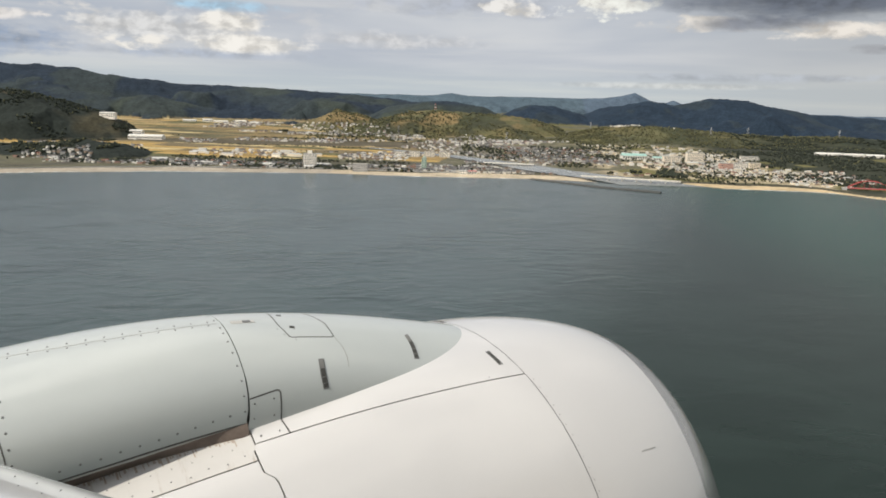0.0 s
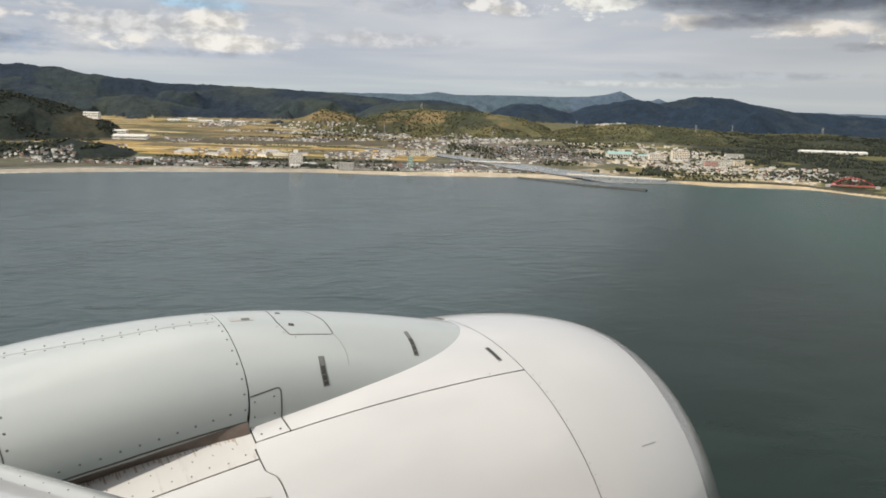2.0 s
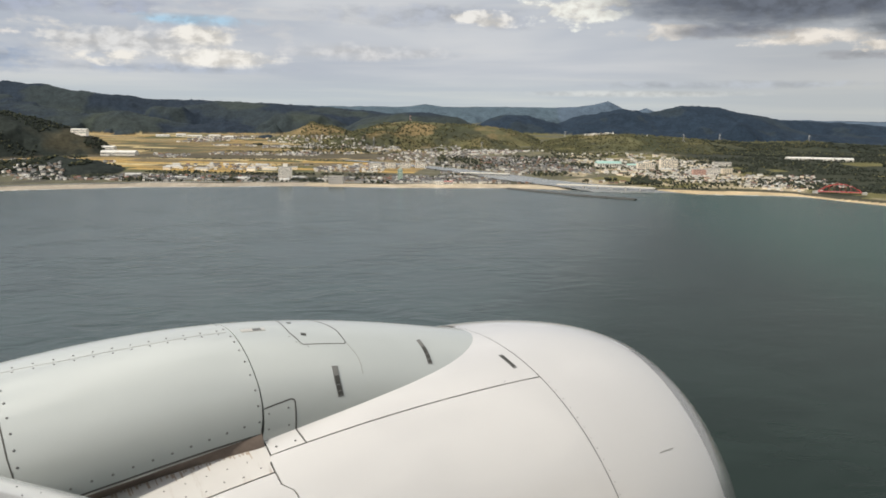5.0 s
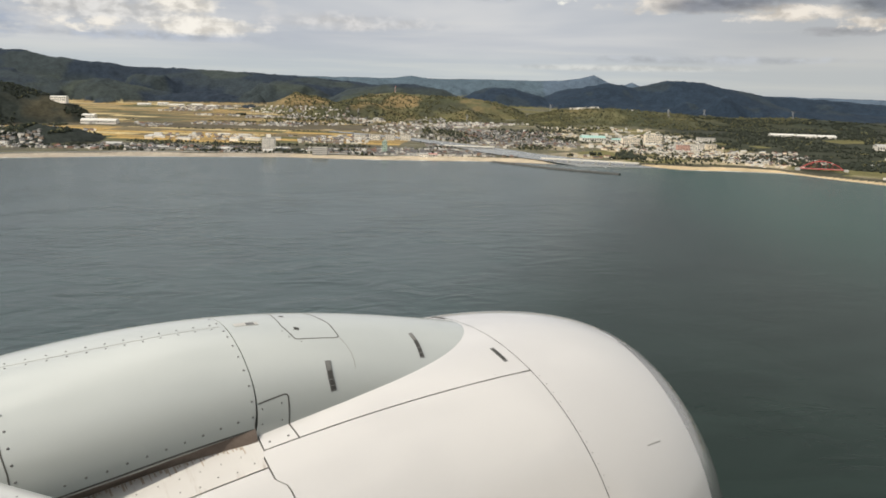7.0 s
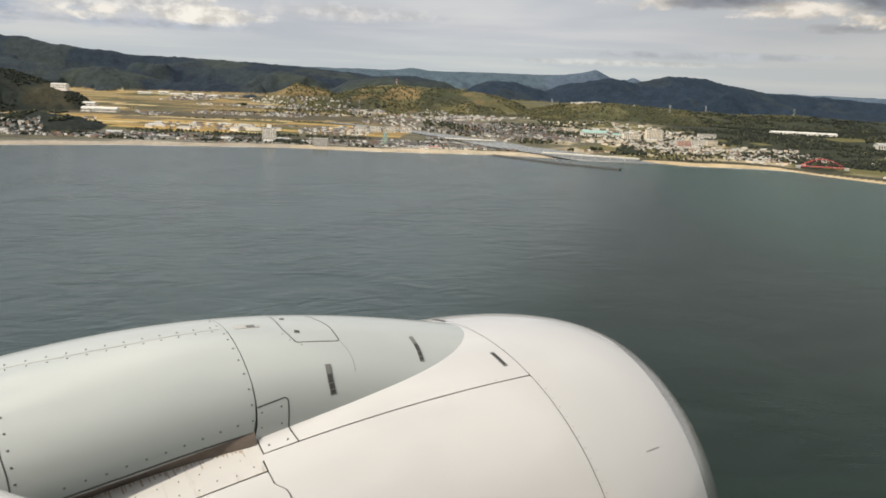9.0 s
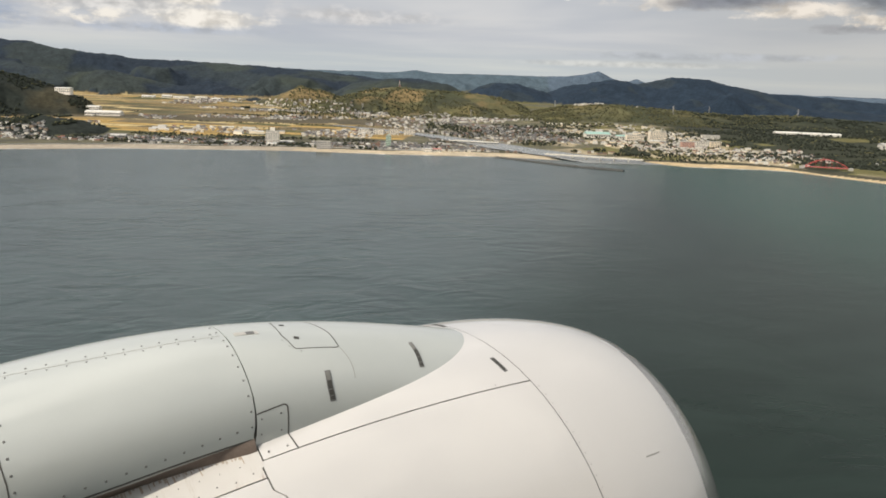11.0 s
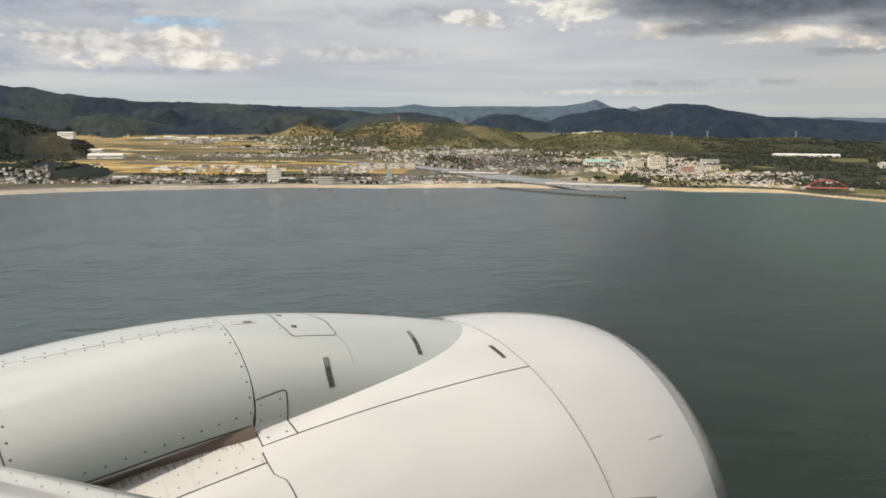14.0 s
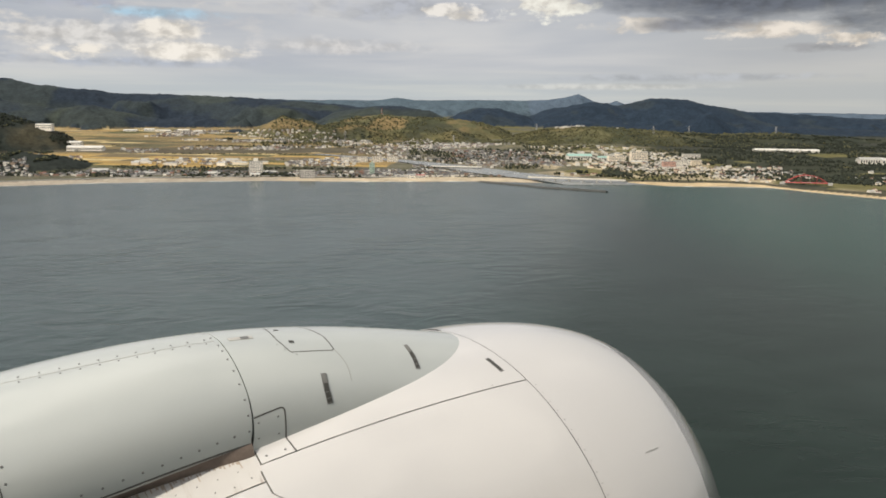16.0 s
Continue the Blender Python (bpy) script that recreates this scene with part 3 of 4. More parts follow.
def front_seam(th):
    return 2.186 + 0.133 * math.sin(radians(th))


def rear_seam(th):
    return float(np.interp(abs(th), (24.3, 24.5, 28.7, 31.8, 32.7, 33.9, 35.2, 38.0), (1.072, 1.061, 1.063, 1.067, 1.078, 1.097, 1.103, 1.107)))


def fairing_seam(th):
    return float(np.interp(th, (-112, -12, 14, 43, 63, 76, 89, 95, 112), (1.030, 1.053, 1.069, 1.0786, 1.0837, 1.082, 1.075, 1.067, 1.058)))


def fairing_foot(s):
    """Angle of the aft fairing's lower edge."""
    return float(np.interp(s, (0.0, 0.5, 0.67, 0.76, 0.86, 0.96, 1.07), (99.5, 99.2, 98.8, 97.6, 96.6, 95.8, 94.2)))


def strip_edge(s):
    """Angle of the streaked strip's upper edge."""
    return float(np.interp(s, (0.45, 0.68, 0.87, 1.04), (17.8, 18.7, 19.9, 21.3)))


def panel(name, skin, s0, s1, th0, th1, material, ns=24, nt=48, off=0.0, depth=0.012, fine=None):
    """A curved skin panel with its edges turned in. s0 and s1 may be functions of the angle, th1 one of the station; fine: an angle up to which the rows are dense."""
    verts, faces = [], []
    last = th1(0.5) if callable(th1) else th1
    steps = [j / nt for j in range(nt + 1)]
    if fine is not None:
        share = (fine - th0) / (last - th0)
        steps = [share * j / 40 for j in range(40)] + [share + (1 - share) * j / (nt - 40) for j in range(nt - 39)]
    for f_th in steps:
        th = th0 + (last - th0) * f_th
        a, b = (s0(th) if callable(s0) else s0), (s1(th) if callable(s1) else s1)
        for i in range(ns + 1):
            f = i / ns
            f = 1 - (1 - f) ** 2 if skin is on_nacelle and b > 2.5 else f
            s = a + (b - a) * f
            verts.append(skin(s, th0 + (th1(s) - th0) * f_th if callable(th1) else th, off))
    row = ns + 1
    faces = [(j * row + i, j * row + i + 1, (j + 1) * row + i + 1, (j + 1) * row + i) for j in range(nt) for i in range(ns)]
    ring = [i for i in range(ns)] + [j * row + ns for j in range(nt)] + [nt * row + i for i in range(ns, 0, -1)] + [j * row for j in range(nt, 0, -1)]
    if depth and abs(last - th0) < 359:
        k = len(verts)
        verts += [verts[v].copy() for v in ring]
        for v in ring:
            p = verts[v]
            inward = Vector((0, -p.y, -(p.z - (0.6 if skin is on_fairing else 0.0)))).normalized()
            verts.append(p + depth * inward)
        for i in range(len(ring)):
            j = (i + 1) % len(ring)
            faces.append((k + i, k + len(ring) + i, k + len(ring) + j, k + j))
    return mesh_from(name, verts, faces, material, True)


def ribbon(name, skin, points, width, material, off=0.0016, steps=10):
    """A thin band that follows the skin through points (s, angle)."""
    line = []
    for (s0, t0), (s1, t1) in zip(points, points[1:]):
        line += [(s0 + (s1 - s0) * i / steps, t0 + (t1 - t0) * i / steps) for i in range(steps)]
    line.append(points[-1])
    verts, faces = [], []
    for i, (s, th) in enumerate(line):
        p = skin(s, th, off)
        q0, q1 = skin(*line[max(i - 1, 0)], off), skin(*line[min(i + 1, len(line) - 1)], off)
        out = (skin(s, th, off + 0.05) - p).normalized()
        side = (q1 - q0).normalized().cross(out) * width / 2
        verts += [p - side, p + side, p - side - 0.004 * out, p + side - 0.004 * out]
        if i:
            k = 4 * i
            faces += [(k - 4, k - 3, k + 1, k), (k - 4, k, k + 2, k - 2), (k - 3, k - 1, k + 3, k + 1)]
    faces += [(0, 2, 3, 1), (len(verts) - 4, len(verts) - 3, len(verts) - 1, len(verts) - 2)]
    return mesh_from(name, verts, faces, material)


def rivet_mesh():
    verts = [(0, 0, 0.0022)] + [(r * math.cos(a), r * math.sin(a), h) for r, h in ((0.0040, 0.0016), (0.0056, -0.001)) for a in (k * math.pi / 4 for k in range(8))]
    faces = [(0, 1 + k, 1 + (k + 1) % 8) for k in range(8)] + [(1 + k, 9 + k, 9 + (k + 1) % 8, 1 + (k + 1) % 8) for k in range(8)]
    return mesh_from("rivet", verts, faces, STEEL)


RIVET = rivet_mesh()


def rivet(parent, skin, s, th, size=1.0):
    p = skin(s, th, 0.0)
    out = (skin(s, th, 0.05) - p).normalized()
    m = Matrix.Translation(p) @ out.to_track_quat("Z", "Y").to_matrix().to_4x4() @ Matrix.Diagonal((0.85 * size, 0.85 * size, 1, 1))
    return part("rivet", RIVET, parent, m=m)


def build_airliner():
    axes = Matrix(((0.83409, 0.55008, -0.04121, -1.7126), (0.54657, -0.83423, -0.07294, 2.4305), (0.07450, -0.03832, 0.99648, 127.8530), (0, 0, 0, 1)))
    plane = tagged(empty("airliner", axes), "white jet engine nacelle under an airliner's wing edge", "aircraft")
    # dark structure under the skins
    core_v = []
    stations = [-1.0 + 3.9 * i / 40 for i in range(41)]
    for s in stations:
        core_v += [on_nacelle(s, th, -0.02) for th in range(0, 360, 6)]
    core_f = [(i * 60 + k, i * 60 + (k + 1) % 60, (i + 1) * 60 + (k + 1) % 60, (i + 1) * 60 + k) for i in range(40) for k in range(60)]
    core_v += [(stations[0], 0, 0), (stations[-1], 0, 0)]
    core_f += [(2460, (k + 1) % 60, k) for k in range(60)] + [(2461, 2400 + k, 2400 + (k + 1) % 60) for k in range(60)]
    part("inner_structure", mesh_from("inner_structure", core_v, core_f, GAP, True), plane, "dark structure in the gaps between panels")

    part("inlet_cowl", panel("inlet_cowl", on_nacelle, lambda t: front_seam(t) + 0.0018, LIP_X - LIP_BAND, -180, 180, WHITE, 30, 120), plane, "glossy white inlet cowl")
    # rounded metal lip that rolls into the duct
    lip_v, prof = [], []
    for i in range(11):
        s = LIP_X - LIP_BAND * (1 - i / 10) ** 2
        prof.append((s, nacelle_r(s) - (0.0015 if i == 0 else 0.0)))
    for i in range(1, 15):
        a = i / 14 * math.pi / 2
        prof.append((LIP_X - 0.16 * (1 - math.cos(a)), LIP_R - 0.075 * math.sin(a)))
    prof.append((LIP_X - 0.9, LIP_R - 0.06))
    for s, r in prof:
        lip_v += [nacelle_ring(s, r, t) for t in range(0, 360, 3)]
    lip_f = [(i * 120 + k, i * 120 + (k + 1) % 120, (i + 1) * 120 + (k + 1) % 120, (i + 1) * 120 + k) for i in range(len(prof) - 1) for k in range(120)]
    part("inlet_lip", mesh_from("inlet_lip", lip_v, lip_f, LIP, True), plane, "polished bare metal inlet lip")
    part("fan_cowl", panel("fan_cowl", on_nacelle, lambda t: rear_seam(t) + 0.003, lambda t: front_seam(t) - 0.0018, 24.57, 178, WHITE, 24, 100, fine=40.0), plane)
    part("fan_cowl", panel("fan_cowl", on_nacelle, lambda t: rear_seam(t) + 0.003, lambda t: front_seam(t) - 0.0018, -24.57, -178, WHITE, 24, 100, fine=-40.0), plane)
    apron = part("cowl_apron", panel("cowl_apron", on_nacelle, 1.075, lambda t: front_seam(t) - 0.0018, -24.23, 24.23, WHITE, 24, 40), plane)
    strip = part("reverser_strip", panel("reverser_strip", on_nacelle, -1.0, lambda t: rear_seam(t) - 0.003, 28.55, strip_edge, STREAKED, 30, 12), plane, "white strip with rusty run marks")
    cowl = part("reverser_cowl", panel("reverser_cowl", on_nacelle, -1.0, lambda t: rear_seam(t) - 0.003, 28.9, 178, WHITE, 30, 100, fine=42.0), plane)
    part("reverser_cowl", panel("reverser_cowl", on_nacelle, -1.0, lambda t: rear_seam(t) - 0.003, -20, -178, WHITE, 30, 60), plane)
    # the seal slopes from the fairing's foot down to the strip
    seal_v, seal_f = [], []
    for i in range(61):
        s = 0.1 + 0.966 * i / 60
        a, b = on_fairing(s, fairing_foot(s) - 2.2, -0.004), on_nacelle(s, strip_edge(s) + 0.25, 0.003)
        for j in range(6):
            p = a.lerp(b, j / 5) + Vector((0, 0, 0.004 * math.sin(math.pi * j / 5) + 0.0015 * math.sin(37 * s + 2 * j)))
            seal_v.append(p)
        seal_v.append(b - Vector((0, 0, 0.02)))
        if i:
            k = 7 * i
            seal_f += [(k - 7 + j, k + j, k + j + 1, k - 6 + j) for j in range(6)]
    part("seal", mesh_from("seal", seal_v, seal_f, SEAL, True), plane, "brown weathered seal along the pylon")
    fore = part("pylon_fairing", panel("pylon_fairing", on_fairing, lambda t: fairing_seam(t) + 0.0025, FAIRING_END, -112, 112, GREY, 40, 80, 0, 0.02), plane, "smooth pale grey pointed pylon fairing")
    aft = part("pylon_fairing", panel("pylon_fairing", on_fairing, -1.2, lambda t: fairing_seam(t) - 0.0025, -98, fairing_foot, GREY, 40, 80, 0, 0.02), plane, "pale grey riveted pylon fairing")
    part("fairing_core", panel("fairing_core", on_fairing, -1.18, 2.1, -110, 100, GAP, 40, 40, -0.014, 0), plane)
    # panel lines, access panel, hatch and vents
    crease = ((-1.1, -9.0), (-0.3, 0.0), (0.328, 7.1), (0.495, 11.0), (0.674, 12.4), (0.769, 12.3), (0.868, 11.4), (1.05, 10.2))
    part("panel_gap", ribbon("panel_gap", on_fairing, crease, 0.0026, SCUFF, 0.0005, 14), aft)
    part("panel_gap", ribbon("panel_gap", on_fairing, [(0.262, -60), (0.270, 12), (0.281, 65), (0.288, 75), (0.290, 98)], 0.005, GAP, 0.0008, 20), aft)
    part("panel_gap", ribbon("panel_gap", on_fairing, [(s, fairing_foot(s) - 0.6) for s in (0.2, 0.45, 0.6, 0.75, 0.9, 1.06)], 0.007, GAP, 0.0008, 8), aft)
    part("access_panel_edge", ribbon("access_panel_edge", on_fairing, [(1.282, -9), (1.2797, 5), (1.280, 16.4), (1.302, 30.4), (1.310, 31.1), (1.475, 31.3), (1.4852, 30.1), (1.481, 14.6), (1.4555, 1.8), (1.430, -9)], 0.0042, GAP, 0.0006, 6), fore)
    part("panel_gap", ribbon("panel_gap", on_fairing, [(1.4852, 30.1), (1.501, 39.3), (1.5064, 46), (1.505, 51.8), (1.500, 58)], 0.0024, SCUFF, 0.0005), fore)
    part("drain_hole", ribbon("drain_hole", on_fairing, [(1.322, 19.6), (1.342, 20.6)], 0.014, SLOT), fore)
    part("drain_hole", ribbon("drain_hole", on_fairing, [(1.306, -0.4), (1.324, 0.4)], 0.012, SLOT), fore)
    for pts, width in (([(1.3935, 51.0), (1.386, 63), (1.387, 74.3)], 0.0235), ([(1.823, 24.4), (1.826, 35.5), (1.818, 48.4)], 0.0215)):
        vent = part("vent_slot", ribbon("vent_slot", on_fairing, pts, width, STEEL), fore, "dark narrow vent slot")
        (sa, ta), (sm, tm), (sb, tb) = pts
        cut = lambda f: (float(np.interp(f, (0, 0.5, 1), (sa, sm, sb))), ta + (tb - ta) * f)
        for f0, f1 in ((0.33, 0.60), (0.63, 0.80), (0.83, 0.95)):
            part("slot_opening", ribbon("slot_opening", on_fairing, [cut(f0), cut(f1)], width * 0.72, SLOT, 0.0026), vent)
        part("slot_plate", ribbon("slot_plate", on_fairing, [cut(0.04), cut(0.30)], width * 0.70, PLATE, 0.0026), vent)
    part("placard", ribbon("placard", on_fairing, [(1.104, 10.6), (1.1975, 10.2)], 0.022, LATCH), fore, "small grey placard")
    part("placard_mark", ribbon("placard_mark", on_fairing, [(1.150, 10.4), (1.182, 10.3)], 0.019, STEEL, 0.0024), fore)
    hatch = part("hatch_edge", ribbon("hatch_edge", on_fairing, [(1.085, 76.2), (1.190, 72.1), (1.200, 72.6), (1.204, 74.2), (1.196, 92.2), (1.195, 97)], 0.0055, GAP, 0.0008, 6), fore)
    part("hatch_edge", ribbon("hatch_edge", on_nacelle, [(1.1955, 18.8), (1.196, 20.5), (1.204, 24.3)], 0.0055, GAP, 0.0008), apron)
    for s, th in ((1.10, 80.1), (1.175, 78.0), (1.1697, 90.6), (1.0934, 91.2)):
        rivet(hatch, on_fairing, s, th, 0.9)
    for s, th in ((1.103, 22.7), (1.1725, 22.9), (2.0716, 23.6)):
        rivet(apron, on_nacelle, s, th, 1.1 if s < 2 else 0.5)
    for s, th in ((1.323, 33.5), (1.2855, 28.4), (1.270, 22.0)):
        rivet(fore, on_fairing, s, th, 0.6)
    for s0, ta, tb in ((2.156, 14.4, 20.1), (2.148, -13.2, -7.4)):
        vent = part("vent_slot", ribbon("vent_slot", on_nacelle, [(s0, ta), (s0 + 0.010, tb)], 0.020, STEEL), apron, "dark narrow vent slot")
        part("slot_opening", ribbon("slot_opening", on_nacelle, [(s0 + 0.001, ta + 0.5), (s0 + 0.009, tb - 0.5)], 0.011, SLOT, 0.0026), vent)
    part("scuff", ribbon("scuff", on_nacelle, [(2.610, 49.8), (2.640, 49.6), (2.697, 49.4)], 0.0045, SCUFF), plane)
    # rivets
    for th in (-17, -6, 5, 16.5, 23, 31.6, 41.3, 51.6, 62.7, 73.5, 84.5):
        rivet(aft, on_fairing, fairing_seam(th) - 0.016, th)
    cs, ct = zip(*crease)
    for k in range(-14, 5):
        s = 0.7737 + 0.0615 * k
        rivet(aft, on_fairing, s, float(np.interp(s, cs, ct)) - 3.5, 0.9)
        rivet(aft, on_fairing, s - 0.003, float(np.interp(s, cs, ct)) + 2.3, 0.8)
    for k, th in enumerate((85.7, 87.0, 88.4, 89.6, 90.6, 91.2, 91.6, 92.4, 92.0, 92.4)):
        rivet(aft, on_fairing, 1.0058 - 0.0633 * k, th, 1.15)
    for k in range(8):
        rivet(aft, on_fairing, 0.298 + 0.0012 * k, 24 + 9.4 * k, 1.1)
    for k in range(9):
        rivet(strip, on_nacelle, 1.024 - 0.064 * k, 26.6 + (0.6 if k % 2 else 0), 0.7)
        rivet(strip, on_nacelle, 0.99 - 0.07 * k, 24.0 - 0.2 * k, 0.55)
    # rusty run marks below the seal
    marks = random.Random(3)
    for k in range(46):
        s = 0.40 + 0.62 * (k + marks.random()) / 46
        top = strip_edge(s) + 0.15
        long = marks.choice((0.5, 0.8, 1.1, 1.6, 2.4)) * marks.uniform(0.8, 1.2)
        part("run_mark", ribbon("run_mark", on_nacelle, [(s, top), (s + 0.002, top + long)], marks.uniform(0.003, 0.009), RUST, 0.0007, 3), strip)
    for k in range(34):
        rivet(plane, on_nacelle, front_seam(26.5 + 2.7 * k) + 0.016, 26.5 + 2.7 * k, 0.45)
    # handle blister on the reverser cowl
    bl_v = []
    for i in range(13):
        f = i / 12
        w, h = 0.024 * math.sin(math.pi * f) ** 0.7, 0.014 * math.sin(math.pi * f) ** 0.6 * (0.5 + 0.5 * f)
        for j in range(7):
            a = -1 + j / 3
            base_p = on_nacelle(0.62 + 0.44 * f, 35.2 + 2.6 * f + a * math.degrees(w), 0.001 + h * (1 - a * a))
            bl_v.append(base_p)
    bl_f = [(i * 7 + j, i * 7 + j + 1, (i + 1) * 7 + j + 1, (i + 1) * 7 + j) for i in range(12) for j in range(6)]
    part("latch_fairing", mesh_from("latch_fairing", bl_v, bl_f, LATCH, True), cowl, "small grey latch fairing")
    # strake on the inboard side
    sv = []
    for s, th, h in ((1.52, 53.4, 0.0), (1.75, 55.8, 0.06), (2.00, 58.2, 0.11), (2.24, 60.2, 0.145), (2.40, 61.8, 0.14), (2.50, 63.8, 0.0)):
        for side in (-0.55, 0.55):
            sv += [on_nacelle(s, th + side, -0.01), on_nacelle(s, th + side * 0.5, h)]
    sf = []
    for i in range(5):
        k = 4 * i
        sf += [(k, k + 4, k + 5, k + 1), (k + 2, k + 3, k + 7, k + 6), (k + 1, k + 5, k + 7, k + 3)]
    sf += [(0, 1, 3, 2), (20, 22, 23, 21)]
    part("strake", mesh_from("strake", sv, sf, STRAKE), plane, "grey metal vortex strake")
    # leading edge of the wing by the root
    way, back = Vector((0.400, 0.915, 0.043)), Vector((-0.916, 0.400, 0.0))
    start = Vector((0.218, 0.905, 1.160))
    section = [(2.6, -0.20), (0.3, -0.14), (0.08, -0.085), (0.02, -0.045), (0.0, 0.0), (0.015, 0.035), (0.05, 0.065), (0.12, 0.095), (0.25, 0.125), (0.45, 0.15), (0.9, 0.18), (1.7, 0.19), (2.6, 0.14)]
    wv, wf, m = [], [], len(section)
    for i in range(25):
        o = start + way * (-0.55 + 3.3 * i / 24)
        wv += [o + back * a + Vector((0, 0, b)) for a, b in section]
    wf = [(i * m + k, (i + 1) * m + k, (i + 1) * m + k + 1, i * m + k + 1) for i in range(24) for k in range(m - 1)] + [tuple(range(m)), tuple(24 * m + k for k in range(m))[::-1]]
    wing = part("wing_leading_edge", mesh_from("wing_leading_edge", wv, wf, WHITE, True), plane, "white rounded wing leading edge", WING_AXES)
    for k in range(22):
        for a, b in ((0.12, 0.095), (0.16, 0.105)):
            p = start + way * (-0.4 + 0.085 * k) + back * a + Vector((0, 0, b + 0.001))
            part("rivet", RIVET, wing, m=Matrix.Translation(p) @ Matrix.Diagonal((0.35, 0.35, 0.5, 1)))
    # the cabin side behind the camera, plain
    fv, ff = [], []
    for i in range(2):
        for k in range(25):
            a = radians(-62 + 124 * k / 24)
            fv.append(Vector((-4.5 + 9.0 * i, 3.42 + 1.88 * (1 - math.cos(a)), 1.75 + 1.88 * math.sin(a))))
    ff = [(k, k + 1, 26 + k, 25 + k) for k in range(24)]
    fuselage = part("fuselage_side", mesh_from("fuselage_side", fv, ff, WHITE, True), plane, "plain white fuselage side", WING_AXES)
    thick = fuselage.modifiers.new("thickness", "SOLIDIFY")
    thick.thickness, thick.offset = 0.06, 0.0
    return plane


build_airliner()


# ---- the town along the coast ----
rng = random.Random(7)


def spot(x, y, turn=0.0, sink=0.3):
    return pose(x, y, height(x, y) - sink, 0, 0, turn)


def gable(w, d, h, rise, eave=0.5):
    """Walls and roof of a small house, centred on the origin."""
    a, b = w / 2, d / 2
    walls = [(-a, -b, -3), (a, -b, -3), (a, b, -3), (-a, b, -3), (-a, -b, h), (a, -b, h), (a, b, h), (-a, b, h), (-a, 0, h + rise), (a, 0, h + rise)]
    wf = [(0, 1, 5, 4), (2, 3, 7, 6), (1, 2, 6, 9, 5), (3, 0, 4, 8, 7)]
    e, f, t = a + eave, b + eave, 0.25
    drop = rise * eave / b
    roof = [(-e, -f, h - drop), (e, -f, h - drop), (e, 0, h + rise), (-e, 0, h + rise), (e, f, h - drop), (-e, f, h - drop)]
    roof += [(x, y, z + t) for x, y, z in roof]
    rf = [(6, 7, 8, 9), (9, 8, 10, 11), (0, 3, 2, 1), (3, 5, 4, 2), (0, 1, 7, 6), (5, 11, 10, 4), (1, 2, 8, 7), (2, 4, 10, 8), (3, 0, 6, 9), (5, 3, 9, 11)]
    return walls, wf, roof, rf


def hip(w, d, h, rise, eave=0.5):
    walls, wf, _, _ = gable(w, d, h, 0.0)
    walls = walls[:8]
    wf = [(0, 1, 5, 4), (2, 3, 7, 6), (1, 2, 6, 5), (3, 0, 4, 7)]
    e, f, r = w / 2 + eave, d / 2 + eave, max(w - d, 1.0) / 2
    roof = [(-e, -f, h - 0.2), (e, -f, h - 0.2), (e, f, h - 0.2), (-e, f, h - 0.2), (-r, 0, h + rise), (r, 0, h + rise)]
    rf = [(0, 1, 5, 4), (2, 3, 4, 5), (1, 2, 5), (3, 0, 4), (3, 2, 1, 0)]
    return walls, wf, roof, rf


SHAPES = [gable(10, 7, 5.6, 2.2), gable(8, 7, 3.4, 1.9), hip(11, 8, 5.8, 2.3), hip(9, 8, 3.3, 2.0), gable(13, 7, 6.0, 1.8), gable(16, 10, 4.6, 1.6), hip(9, 7, 6.0, 2.0)]
LOOKS = [(0, 0), (0, 1), (2, 0), (2, 1), (3, 1), (3, 0), (2, 2), (2, 1), (2, 0), (1, 1), (3, 1), (0, 3)]
DARK_LOOKS = [(3, 1), (2, 1), (2, 0), (3, 0), (0, 1), (3, 1), (2, 1), (2, 1), (3, 2), (0, 0)]
# eastern houses: sunlit warmth put into creamier walls
WARM_LOOKS = [(1, 0), (1, 3), (0, 3), (1, 2), (0, 0), (1, 1), (1, 0), (3, 0), (0, 2)]
# groups of houses: x from and to, y from and to, count, share of pale roofs
WEST_QUARTERS = [(-900, -330, 1590, 1740, 190, 0.25),
            (-330, 0, 1585, 1740, 110, 0.25),
            (-720, -400, 1880, 2010, 46, 0.5),
            (-520, -190, 2350, 3050, 170, 0.5),
            (-230, 10, 1980, 2720, 170, 0.45),
            (-40, 330, 1840, 2330, 330, 0.15),
            (250, 660, 1640, 2480, 250, 0.75),
            (370, 820, 1530, 1900, 210, 0.4),
            (-980, -400, 2780, 3120, 190, 0.4)]
EAST_QUARTERS = [(-1160, -850, 1660, 1780, 60, 0.3),
            (-1750, -1020, 1500, 1680, 110, 0.3),
            (-1180, -860, 1880, 2080, 26, 0.5),
            (440, 660, 2790, 2850, 34, 0.8),
            (690, 1100, 1330, 1800, 70, 0.4),
            (-160, 190, 1600, 1800, 90, 0.25),
            (-720, -400, 2290, 2360, 60, 0.3),
            (-980, -760, 2190, 2290, 30, 0.4),
            (-880, -560, 2620, 2660, 26, 0.4),
            (430, 690, 1640, 2150, 130, 0.75),
            (-640, -240, 2560, 2620, 60, 0.3),
            (-20, 280, 2360, 2560, 120, 0.6),
            (-420, -180, 1860, 2200, 90, 0.5)]
QUARTERS = WEST_QUARTERS + EAST_QUARTERS


